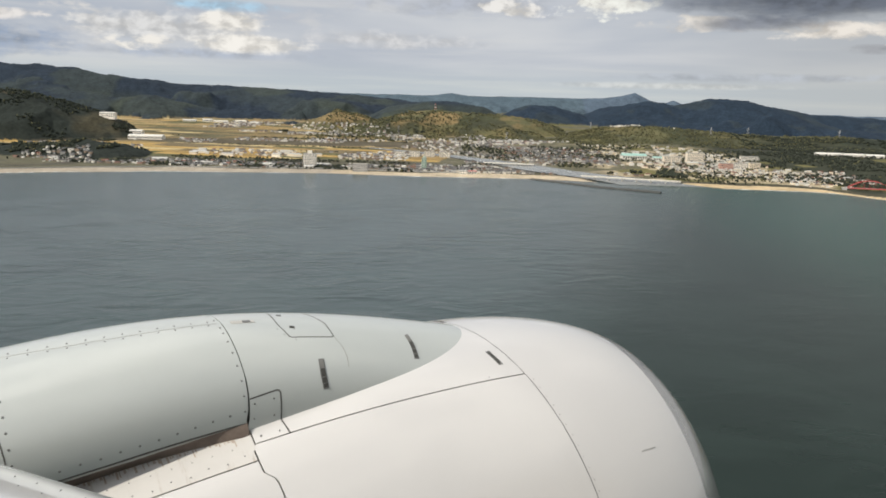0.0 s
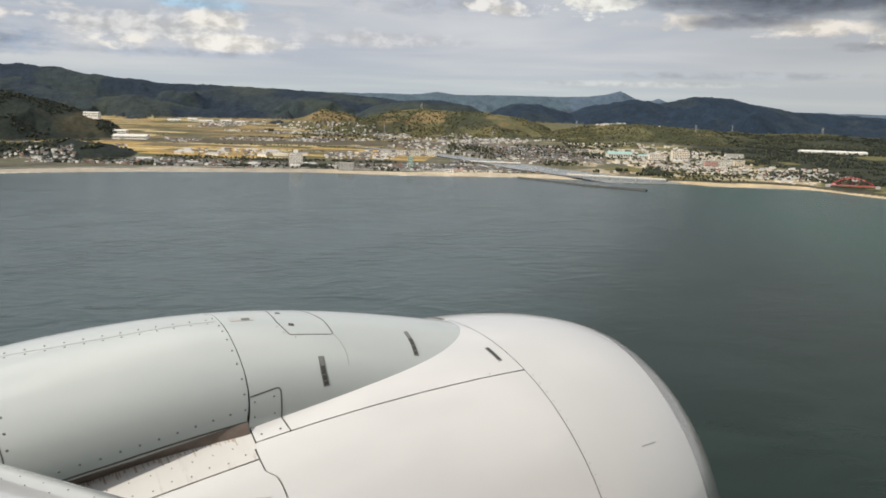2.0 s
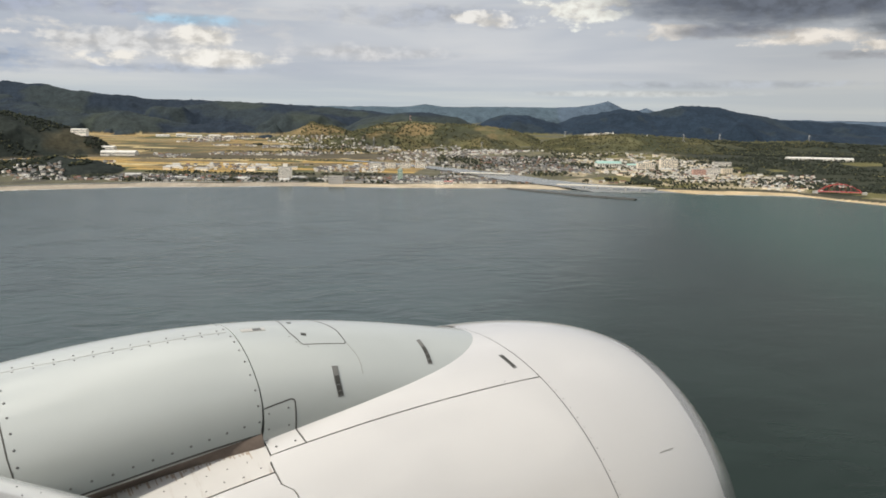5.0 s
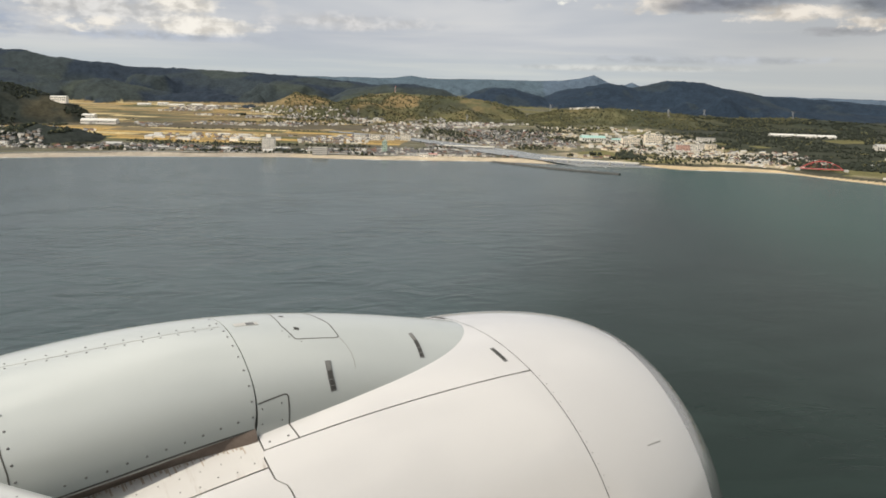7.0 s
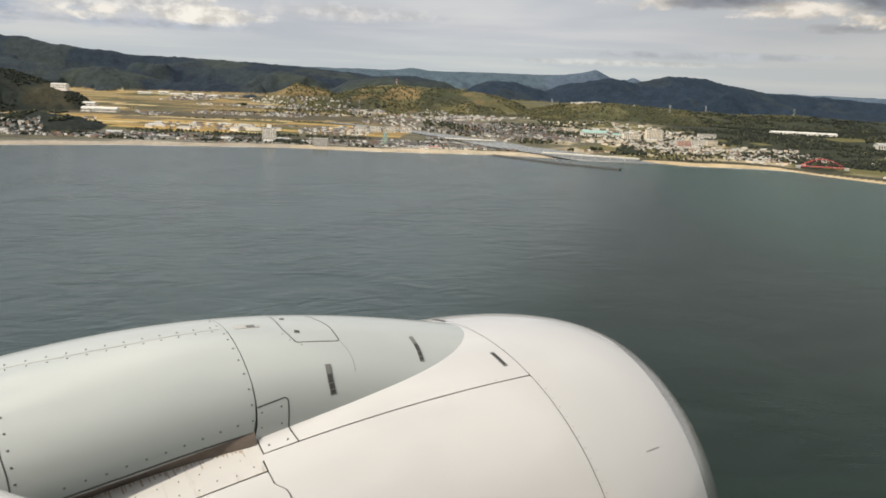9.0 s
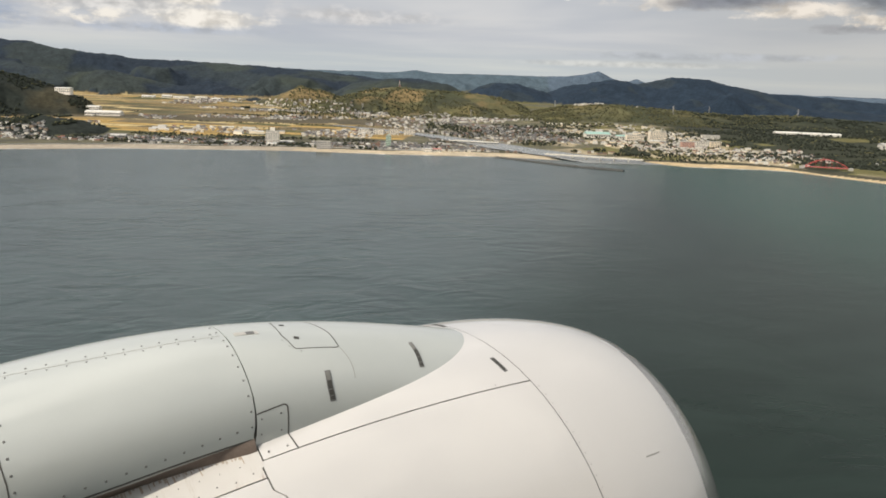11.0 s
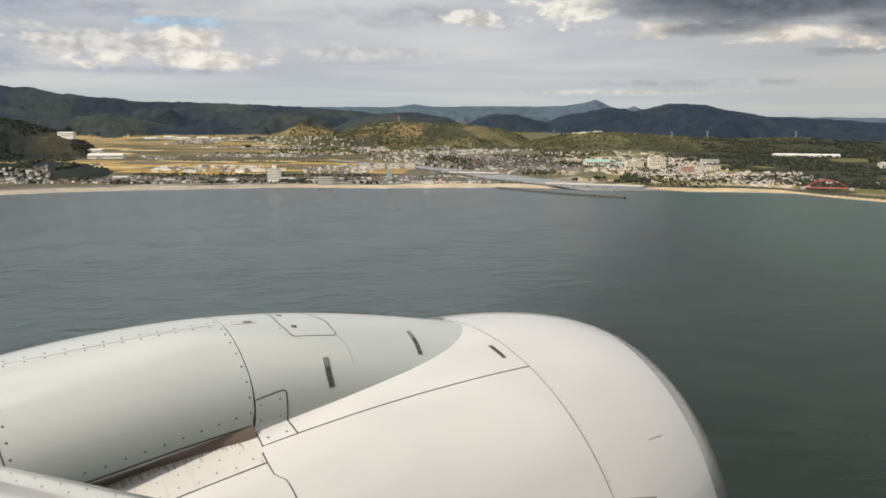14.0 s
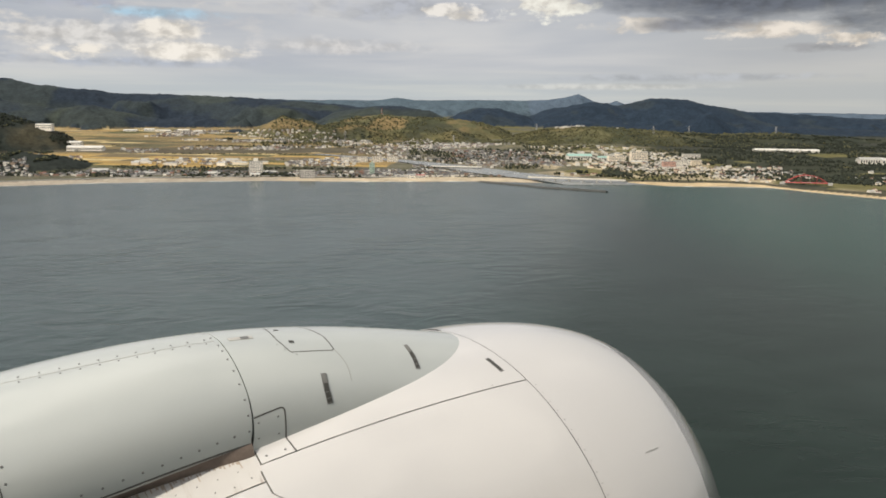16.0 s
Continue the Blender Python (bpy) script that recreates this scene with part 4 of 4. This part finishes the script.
def house_sites():
    sites, cells = [], set()
    draw = np.random.RandomState(5)
    for x0, x1, y0, y1, count, pale in QUARTERS:
        count = int(count * (1.0 if x0 > 240 else 1.7))
        xs, ys = draw.uniform(x0, x1, count * 6), draw.uniform(y0, y1, count * 6)
        zs, owner = lie(xs, ys)
        zs = zs + canopy(xs, ys, owner)
        free = (fbm(xs, ys, 130, 3, 77) > -0.12) & (river_side(xs, ys) > 14) & (ys > np.interp(xs, SHORE_X, SHORE_Y) + 84)
        free &= (zs < np.where((ys > 2700) & (xs > 400), 110, 70)) & np.isin(owner, [-1] + [ORDER.index(n) for n in ("gold", "olive", "knoll")])
        made = 0
        for x, y, z in zip(xs[free].tolist(), ys[free].tolist(), zs[free].tolist()):
            cell = (int(x // 10), int(y // 13))
            if cell in cells or made >= count:
                continue
            cells.add(cell)
            made += 1
            sites.append((x, y, z, rng.choice((0, 8, 14, 90, 98, -12)) + rng.uniform(-5, 5), rng.randrange(len(SHAPES)),
                          (0, 3) if rng.random() < pale * 0.5 else rng.choice(WARM_LOOKS if x > 340 else DARK_LOOKS if y < 1790 or (x > -60 and y < 2340) else LOOKS), rng.uniform(0.55, 0.82)))
    sites.sort(key=lambda s: s[1])
    return sites


SITES = house_sites()
WALL_WORDS = ("white", "cream", "grey", "brown")
ROOF_WORDS = ("grey tiled roof", "dark slate roof", "rust-red tiled roof", "pale metal roof")
house_meshes = {}


def build_houses():
    for x, y, z, turn, shape, (wm, rm), size in SITES[:300]:
        key = (shape, wm, rm)
        if key not in house_meshes:
            walls, wf, roof, rf = SHAPES[shape]
            house_meshes[key] = (mesh_from("body", walls, wf, WALLS[wm]), mesh_from("roof", roof, rf, ROOFS[rm]))
        house = empty("house", pose(x, y, z - 0.2, 0, 0, turn) @ Matrix.Diagonal((size, size, size, 1)))
        tagged(house, f"small {WALL_WORDS[wm]} house with a {ROOF_WORDS[rm]} by the shore", "house", "houses of the coastal town")
        part("body", house_meshes[key][0], house)
        part("roof", house_meshes[key][1], house)
    verts, faces, mats = [], [], []
    for x, y, z, turn, shape, (wm, rm), size in SITES[300:]:
        walls, wf, roof, rf = SHAPES[shape]
        m = pose(x, y, z - 0.2, 0, 0, turn) @ Matrix.Diagonal((size, size, size, 1))
        for vs, fs, mat in ((walls, wf, wm), (roof, rf, 4 + rm)):
            k = len(verts)
            verts += [m @ Vector(v) for v in vs]
            faces += [tuple(k + i for i in f) for f in fs]
            mats += [mat] * len(fs)
    tagged(new("distant_houses", mesh_from("distant_houses", verts, faces, WALLS + ROOFS, False, mats)),
           "many small pale houses across the plain and slopes", "houses", kind="stuff")


build_houses()

# ---- larger buildings ----
PANE = {}


def block(name, label, x, y, w, d, h, turn, material, floors=0, bays=0, roof=None, crown=None, category="building", lift=0.0):
    """A larger building: walls, flat roof with a parapet, roof house, and windows one by one on the side towards the sea."""
    thing = tagged(empty(name, pose(x, y, height(x, y) - 0.3 + lift, 0, 0, turn)), label, category)
    a, b = w / 2, d / 2
    body = part("body", boxes_mesh("body", [(-a, -b, -6, a, b, h)], material), thing)
    if roof is not None:
        verts = [(-a - 0.6, -b - 0.6, h), (a + 0.6, -b - 0.6, h), (a + 0.6, b + 0.6, h), (-a - 0.6, b + 0.6, h), (-a - 0.6, 0, h + d * 0.16), (a + 0.6, 0, h + d * 0.16)]
        part("roof", mesh_from("roof", verts, [(0, 1, 5, 4), (2, 3, 4, 5), (1, 2, 5), (3, 0, 4), (3, 2, 1, 0)], roof), thing)
    else:
        part("parapet", boxes_mesh("parapet", [(-a - .2, -b - .2, h, a + .2, -b + .3, h + .9), (-a - .2, b - .3, h, a + .2, b + .2, h + .9),
                                               (-a - .2, -b + .3, h, -a + .3, b - .3, h + .9), (a - .3, -b + .3, h, a + .2, b - .3, h + .9)], CONCRETE), thing)
        part("roof", boxes_mesh("roof", [(-a + .3, -b + .3, h, a - .3, b - .3, h + 0.15)], CONCRETE), thing)
    if crown:
        part("roof_house", boxes_mesh("roof_house", [(-crown[0] / 2, -crown[1] / 2, h + 0.15, crown[0] / 2, crown[1] / 2, h + crown[2])], material), thing)
    for f in range(floors):
        for k in range(bays):
            pitch, storey = w / bays, h / floors
            size = (round(pitch * 0.55, 2), round(storey * 0.5, 2))
            if size not in PANE:
                PANE[size] = boxes_mesh("window", [(-size[0] / 2, -0.12, -size[1] / 2, size[0] / 2, 0.05, size[1] / 2)], GLASS)
            part("window", PANE[size], body, m=Matrix.Translation((-a + pitch * (k + 0.5), -b, storey * (f + 0.55))))
    return thing


WHITE_WALL, CREAM_WALL, GREY_WALL = WALLS[0], WALLS[1], WALLS[2]
PALE_CREAM = surface("pale_cream_render", (0.86, 0.77, 0.63), 0.8, vary=0.1, scale=0.1)
PALE_GREEN = surface("pale_green_render", (0.44, 0.56, 0.46), 0.8, vary=0.12, scale=0.1)
block("hotel", "white eight-storey hotel block with a roof house", -362, 1668, 27, 14, 27, 6, WHITE_WALL, 8, 8, crown=(9, 7, 7))
block("seaside_hotel", "pale grey hotel on the beach with deep openings", -244, 1592, 29, 14, 15, 2, GREY_WALL, 4, 9)
block("apartment_tower", "pale green narrow tower building with a flat roof", -122, 1672, 10, 10, 25, 0, PALE_GREEN, 7, 3, crown=(5, 5, 3))
block("beach_house", "white low building with a metal roof by the beach", -38, 1598, 16, 10, 7, 3, WHITE_WALL, 2, 5, ROOFS[3])
block("beach_house", "red-roofed white building by the beach", -20, 1604, 17, 10, 6, 3, WHITE_WALL, 1, 5, surface("faded_red_roof", (0.50, 0.20, 0.18), 0.6, vary=0.15, scale=0.2))
for k in range(4):
    block("apartment_house", "white four-storey apartment house in a row", -205 + 37 * k, 1965 + 6 * k, 26, 11, 13, 4, WHITE_WALL, 4, 6)
block("factory", "long white factory shed with a pale roof", -955, 2245, 96, 30, 9, 3, WHITE_WALL, 1, 24, PALE_ROOF, category="factory")
block("factory", "white factory hall beside a longer shed", -1010, 2300, 40, 24, 10, 3, WHITE_WALL, 2, 12, PALE_ROOF, category="factory")
block("hillside_hall", "white hall on the wooded hillside", -1090, 2300, 46, 16, 12, -4, WHITE_WALL, 2, 8, PALE_ROOF, lift=5.0)
for k, (x, y, w) in enumerate(((-1130, 3060, 60), (-1065, 3075, 46), (-1005, 3050, 66), (-925, 3040, 50), (-865, 3020, 40))):
    block("greenhouse", "long bright greenhouse shed beyond the rice fields", x, y, w * 0.8, 18, 5 + 3 * (k % 2), 5, WHITE_WALL, 1, 9, PALE_ROOF)
block("hospital", "cream hospital wing with rows of windows", 466, 2010, 42, 18, 16, 4, PALE_CREAM, 4, 9, crown=(10, 8, 4))
block("hospital", "tall cream hospital block with a roof house", 526, 2025, 42, 18, 25, 4, PALE_CREAM, 6, 10, crown=(12, 8, 4))
block("gymnasium", "gymnasium with a mint green metal roof", 385, 2080, 62, 34, 9, 4, WHITE_WALL, 1, 10, MINT)
block("gymnasium", "small hall with a mint green roof", 442, 2060, 24, 20, 7, 4, WHITE_WALL, 1, 4, MINT)
block("apartment_house", "pink apartment house with five storeys", 562, 1885, 30, 12, 15, 2, PINK, 5, 8)
block("apartment_house", "white apartment house beside a pink one", 600, 1905, 34, 12, 15, 2, WHITE_WALL, 5, 8)
block("apartment_house", "cream apartment house above the town", 640, 1925, 24, 12, 14, 2, CREAM_WALL, 4, 6)
block("school", "white school building on the slope", 690, 2120, 46, 14, 11, 0, WHITE_WALL, 3, 12)
for k, (x, y, w) in enumerate(((985, 2350, 70), (1050, 2340, 56), (1105, 2330, 50))):
    block("factory", "long white shed in the woods", x, y, w, 24, 5, -2, WHITE_WALL, roof=PALE_ROOF, category="factory")
for k, (x, y, w) in enumerate(((1110, 2010, 60), (1165, 1990, 80), (1250, 1975, 80))):
    block("warehouse", "long white warehouse among dark trees", x, y, w, 30, 11, -6, WHITE_WALL, 1, 10, ROOFS[3])
block("assembly_hall", "large white hall with a grey roof on the headland", -1290, 1560, 62, 34, 11, 6, WHITE_WALL, 1, 10, ROOFS[0], category="hall")
for k in range(18):
    x, y = rng.choice(((rng.uniform(-880, -120), rng.uniform(1610, 1800)), (rng.uniform(-700, -390), rng.uniform(1870, 2000)), (rng.uniform(0, 640), rng.uniform(1850, 2200))))
    if river_side(np.array(x), np.array(y)) < 26:
        continue
    wm, rm = rng.choice(((0, 3), (2, 3), (0, 0), (1, 3)))
    block("warehouse", f"low {WALL_WORDS[wm]} warehouse with a {ROOF_WORDS[rm]}", x, y, rng.uniform(16, 34), rng.uniform(11, 18), rng.uniform(4, 6.5), rng.uniform(-8, 12), WALLS[wm], roof=ROOFS[rm])


# ---- the road over the headland ----
road_t = np.linspace(0, 1, 40)
road_x, road_y = -1420 + 150 * np.sin(road_t * 3.0), 1480 + 330 * road_t
road_z = lie(road_x, road_y)[0] + 0.5
road_co = [(x + s * 4.5, y, z) for x, y, z in zip(road_x, road_y, road_z) for s in (-1, 1)]
tagged(new("road", mesh_from("road", road_co, [(2 * i, 2 * i + 1, 2 * i + 3, 2 * i + 2) for i in range(39)], ASPHALT)), "grey asphalt road curving over the headland", "road", kind="structure")


# ---- bridges, breakwater, masts ----
def girder_bridge(a, b, deck_z, width, spans, label):
    a, b = Vector(a), Vector(b)
    length, turn = (b - a).length, math.degrees(math.atan2(b.y - a.y, b.x - a.x))
    bridge = tagged(empty("road_bridge", pose(a.x, a.y, 0, 0, 0, turn)), label, "bridge")
    part("deck", boxes_mesh("deck", [(0, -width / 2, deck_z - 1.4, length, width / 2, deck_z)], CONCRETE), bridge)
    for s in (-1, 1):
        y = s * (width / 2 - 0.2)
        part("railing", boxes_mesh("railing", [(0, y - 0.15, deck_z, length, y + 0.15, deck_z + 1.1)], WALLS[0]), bridge)
    for k in range(1, spans):
        x = length * k / spans
        part("pier", boxes_mesh("pier", [(x - 1.1, -width * 0.4, -3, x + 1.1, width * 0.4, deck_z - 2.2), (x - 1.5, -width * 0.48, deck_z - 2.2, x + 1.5, width * 0.48, deck_z - 1.4)], CONCRETE), bridge)


girder_bridge((195, 1588), (372, 1520), 6.5, 10, 7, "pale concrete road bridge over the river mouth")
girder_bridge((0, 1868), (118, 1846), 9.0, 9, 5, "concrete road bridge upstream over the river")


def arch_bridge(x, y, turn, length, rise, width):
    z = height(x, y) + 4.0
    bridge = tagged(empty("arch_bridge", pose(x, y, z, 0, 0, turn)), "red steel arch bridge near the beach", "bridge")
    part("deck", boxes_mesh("deck", [(-length * 0.62, -width / 2, -1.2, length * 0.62, width / 2, 0.2)], CONCRETE), bridge)
    for s in (-1, 1):
        arc = [(length / 2 * t, s * width / 2, rise * (1 - t * t)) for t in (-1 + 2 * i / 24 for i in range(25))]
        part("arch_rib", tube("arch_rib", arc, 0.45, RED, 8), bridge)
        part("girder", boxes_mesh("girder", [(-length * 0.5, s * width / 2 - 0.35, -0.9, length * 0.5, s * width / 2 + 0.35, 0.5)], RED), bridge)
        for i in range(3, 22, 3):
            part("hanger", tube("hanger", [(arc[i][0], arc[i][1], 0), arc[i]], 0.13, RED, 6), bridge)
    for i in range(6, 20, 3):
        part("cross_brace", tube("cross_brace", [(length / 2 * (-1 + i / 12), -width / 2, rise * (1 - (-1 + i / 12) ** 2)), (length / 2 * (-1 + i / 12), width / 2, rise * (1 - (-1 + i / 12) ** 2))], 0.4, RED, 6), bridge)
    for s in (-1, 1):
        part("abutment", boxes_mesh("abutment", [(s * length * 0.56 - 4, -width / 2, -9, s * length * 0.56 + 4, width / 2, -1.2)], CONCRETE), bridge)


arch_bridge(706, 1492, -16, 74, 14, 9)


def breakwater(name, label, line, half, top):
    pts = [Vector(p) for p in line]
    verts, faces, cols = [], [], 9
    steps = 90
    for i in range(steps + 1):
        f = i / steps * (len(pts) - 1)
        k = min(int(f), len(pts) - 2)
        p = pts[k].lerp(pts[k + 1], f - k)
        d = (pts[k + 1] - pts[k]).normalized()
        side = Vector((-d.y, d.x))
        for j in range(cols):
            u = -1 + 2 * j / (cols - 1)
            q = p + side * u * half * (1 + 0.2 * rng.uniform(-1, 1))
            verts.append((q.x, q.y, -2.0 + (top + 2.0) * (1 - abs(u) ** 1.7) + rng.uniform(-0.7, 0.7)))
    faces = [(i * cols + j, i * cols + j + 1, (i + 1) * cols + j + 1, (i + 1) * cols + j) for i in range(steps) for j in range(cols - 1)]
    return tagged(new(name, mesh_from(name, verts, faces, ROCK)), label, "breakwater")


breakwater("breakwater", "long dark rubble breakwater running out from the river mouth", [(96, 1546), (200, 1425), (300, 1352)], 6.5, 2.6)
breakwater("groyne", "short dark rubble groyne off the headland", [(-980, 1230), (-930, 1222)], 5.0, 1.8)


def lattice_mast(name, label, x, y, tall, wide, materials, category):
    mast = tagged(empty(name, spot(x, y)), label, category)
    bands = 6
    for sx in (-1, 1):
        for sy in (-1, 1):
            for k in range(bands):
                f0, f1 = k / bands, (k + 1) / bands
                w0, w1 = wide * (1 - 0.8 * f0), wide * (1 - 0.8 * f1)
                part("leg", tube("leg", [(sx * w0, sy * w0, tall * f0), (sx * w1, sy * w1, tall * f1)], 0.32, materials[k % len(materials)], 5), mast)
    for k in range(bands):
        f0, f1 = k / bands, (k + 1) / bands
        w0, w1 = wide * (1 - 0.8 * f0), wide * (1 - 0.8 * f1)
        for s in (-1, 1):
            part("brace", tube("brace", [(-w0, s * w0, tall * f0), (w1, s * w1, tall * f1)], 0.2, materials[k % len(materials)], 5), mast)
    if category == "pylon":
        for h in (0.72, 0.84, 0.95):
            part("cross_arm", boxes_mesh("cross_arm", [(-wide * 1.6, -0.3, tall * h, wide * 1.6, 0.3, tall * h + 0.6)], materials[0]), mast)
    return mast


lattice_mast("radio_mast", "red and white radio mast on the hilltop", -178, 2940, 24, 3.0, [MAST_WHITE, MAST_RED], "mast")
for x, y in ((-283, 2680), (73, 2560), (747, 2700), (905, 2820), (1230, 2860), (372, 2840)):
    lattice_mast("power_pylon", "grey lattice power pylon on the hills", x, y, 27, 3.0, [MAST], "pylon")


# ---- trees ----
def crown_template(seed):
    r = random.Random(seed)
    bm = bmesh.new()
    for k in range(3):
        m = Matrix.Translation((r.uniform(-1.5, 1.5), r.uniform(-1.5, 1.5), 3.4 + r.uniform(-0.8, 1.6))) @ Matrix.Diagonal((r.uniform(1.6, 2.6), r.uniform(1.6, 2.6), r.uniform(1.6, 2.8), 1))
        bmesh.ops.create_icosphere(bm, subdivisions=1, radius=1.0, matrix=m)
    for v in bm.verts:
        v.co += Vector((r.uniform(-1, 1), r.uniform(-1, 1), r.uniform(-1, 1))) * 0.55
    bmesh.ops.create_cone(bm, segments=5, radius1=0.4, radius2=0.2, depth=4.0, matrix=Matrix.Translation((0, 0, 1.2)))
    vs = np.array([v.co[:] for v in bm.verts])
    fs = [[v.index for v in f.verts] for f in bm.faces]
    bm.free()
    return vs, fs


CROWNS = [crown_template(k) for k in range(6)]
# stands of trees: x from and to, y from and to, count, size from and to, warm share
WEST_STANDS = [(-2300, -1010, 1300, 1440, 1595, 0.79, 1.36, 0.05),
            (-1250, 200, 1575, 1680, 1900, 0.5, 0.85, 0.1),
            (-900, 0, 1600, 1830, 2300, 0.43, 0.8, 0.12),
            (-1100, -760, 1690, 1850, 2175, 0.65, 1.09, 0.08),
            (-60, 340, 1830, 2350, 1900, 0.5, 0.95, 0.15),
            (255, 420, 1650, 1800, 620, 0.72, 1.22, 0.1),
            (280, 720, 1650, 2480, 1700, 0.5, 0.95, 0.3),
            (380, 720, 1540, 1900, 377, 0.5, 0.88, 0.3),
            (640, 950, 1500, 1800, 609, 0.65, 1.09, 0.06),
            (720, 1350, 1700, 2450, 3770, 0.5, 1.02, 0.06),
            (760, 1300, 1450, 1750, 1305, 0.5, 0.95, 0.06)]
EAST_STANDS = [(-560, -160, 2350, 3000, 478, 0.65, 1.22, 0.5),
            (-560, 420, 2500, 2990, 4800, 0.45, 1.0, 0.9),
            (300, 1250, 2480, 2850, 4000, 0.45, 0.9, 0.88),
            (820, 1600, 2450, 2760, 4640, 0.58, 1.09, 0.04),
            (-1600, -880, 1560, 1860, 2175, 0.65, 1.09, 0.08),
            (-1700, -1010, 2120, 2350, 2175, 0.72, 1.16, 0.06),
            (-690, -640, 2640, 2680, 58, 0.86, 1.36, 0.2),
            (-760, -300, 1800, 1850, 87, 0.5, 0.82, 0.2),
            (-820, -150, 2152, 2164, 159, 0.36, 0.61, 0.2),
            (-1000, -250, 2404, 2418, 217, 0.36, 0.68, 0.2),
            (-900, -300, 2020, 2030, 87, 0.29, 0.54, 0.2)]
STANDS = WEST_STANDS + EAST_STANDS


def build_woods():
    for warm, name, label, material in ((False, "woods", "dark pine woods and windbreak trees", LEAF), (True, "autumn_woods", "olive and ochre autumn trees on the slopes", LEAF_WARM)):
        draw = np.random.RandomState(31 + warm)
        verts, faces, base = [], [], 0
        for x0, x1, y0, y1, count, s0, s1, share in STANDS:
            n = int(count * (share if warm else 1 - share))
            xs, ys = draw.uniform(x0, x1, n), draw.uniform(y0, y1, n)
            ok = (river_side(xs, ys) > 10) & (ys > np.interp(xs, SHORE_X, SHORE_Y) + 76) & (fbm(xs, ys, 110, 3, 55) > np.where((ys > 2450) & (xs < 1250), -0.22, -0.08))
            xs, ys = xs[ok], ys[ok]
            zs, below = lie(xs, ys)
            zs = zs + canopy(xs, ys, below)
            for x, y, z, s, a, pick in zip(xs, ys, zs, draw.uniform(s0, s1, len(xs)), draw.uniform(0, 6.28, len(xs)), draw.randint(0, 6, len(xs))):
                vs, fs = CROWNS[pick]
                c, d = math.cos(a) * s, math.sin(a) * s
                verts.append(np.stack([vs[:, 0] * c - vs[:, 1] * d + x, vs[:, 0] * d + vs[:, 1] * c + y, vs[:, 2] * s + z - 0.4], -1))
                faces += [[i + base for i in f] for f in fs]
                base += len(vs)
        tagged(new(name, mesh_from(name, np.concatenate(verts).tolist(), faces, material)), label, "trees", kind="stuff")


build_woods()
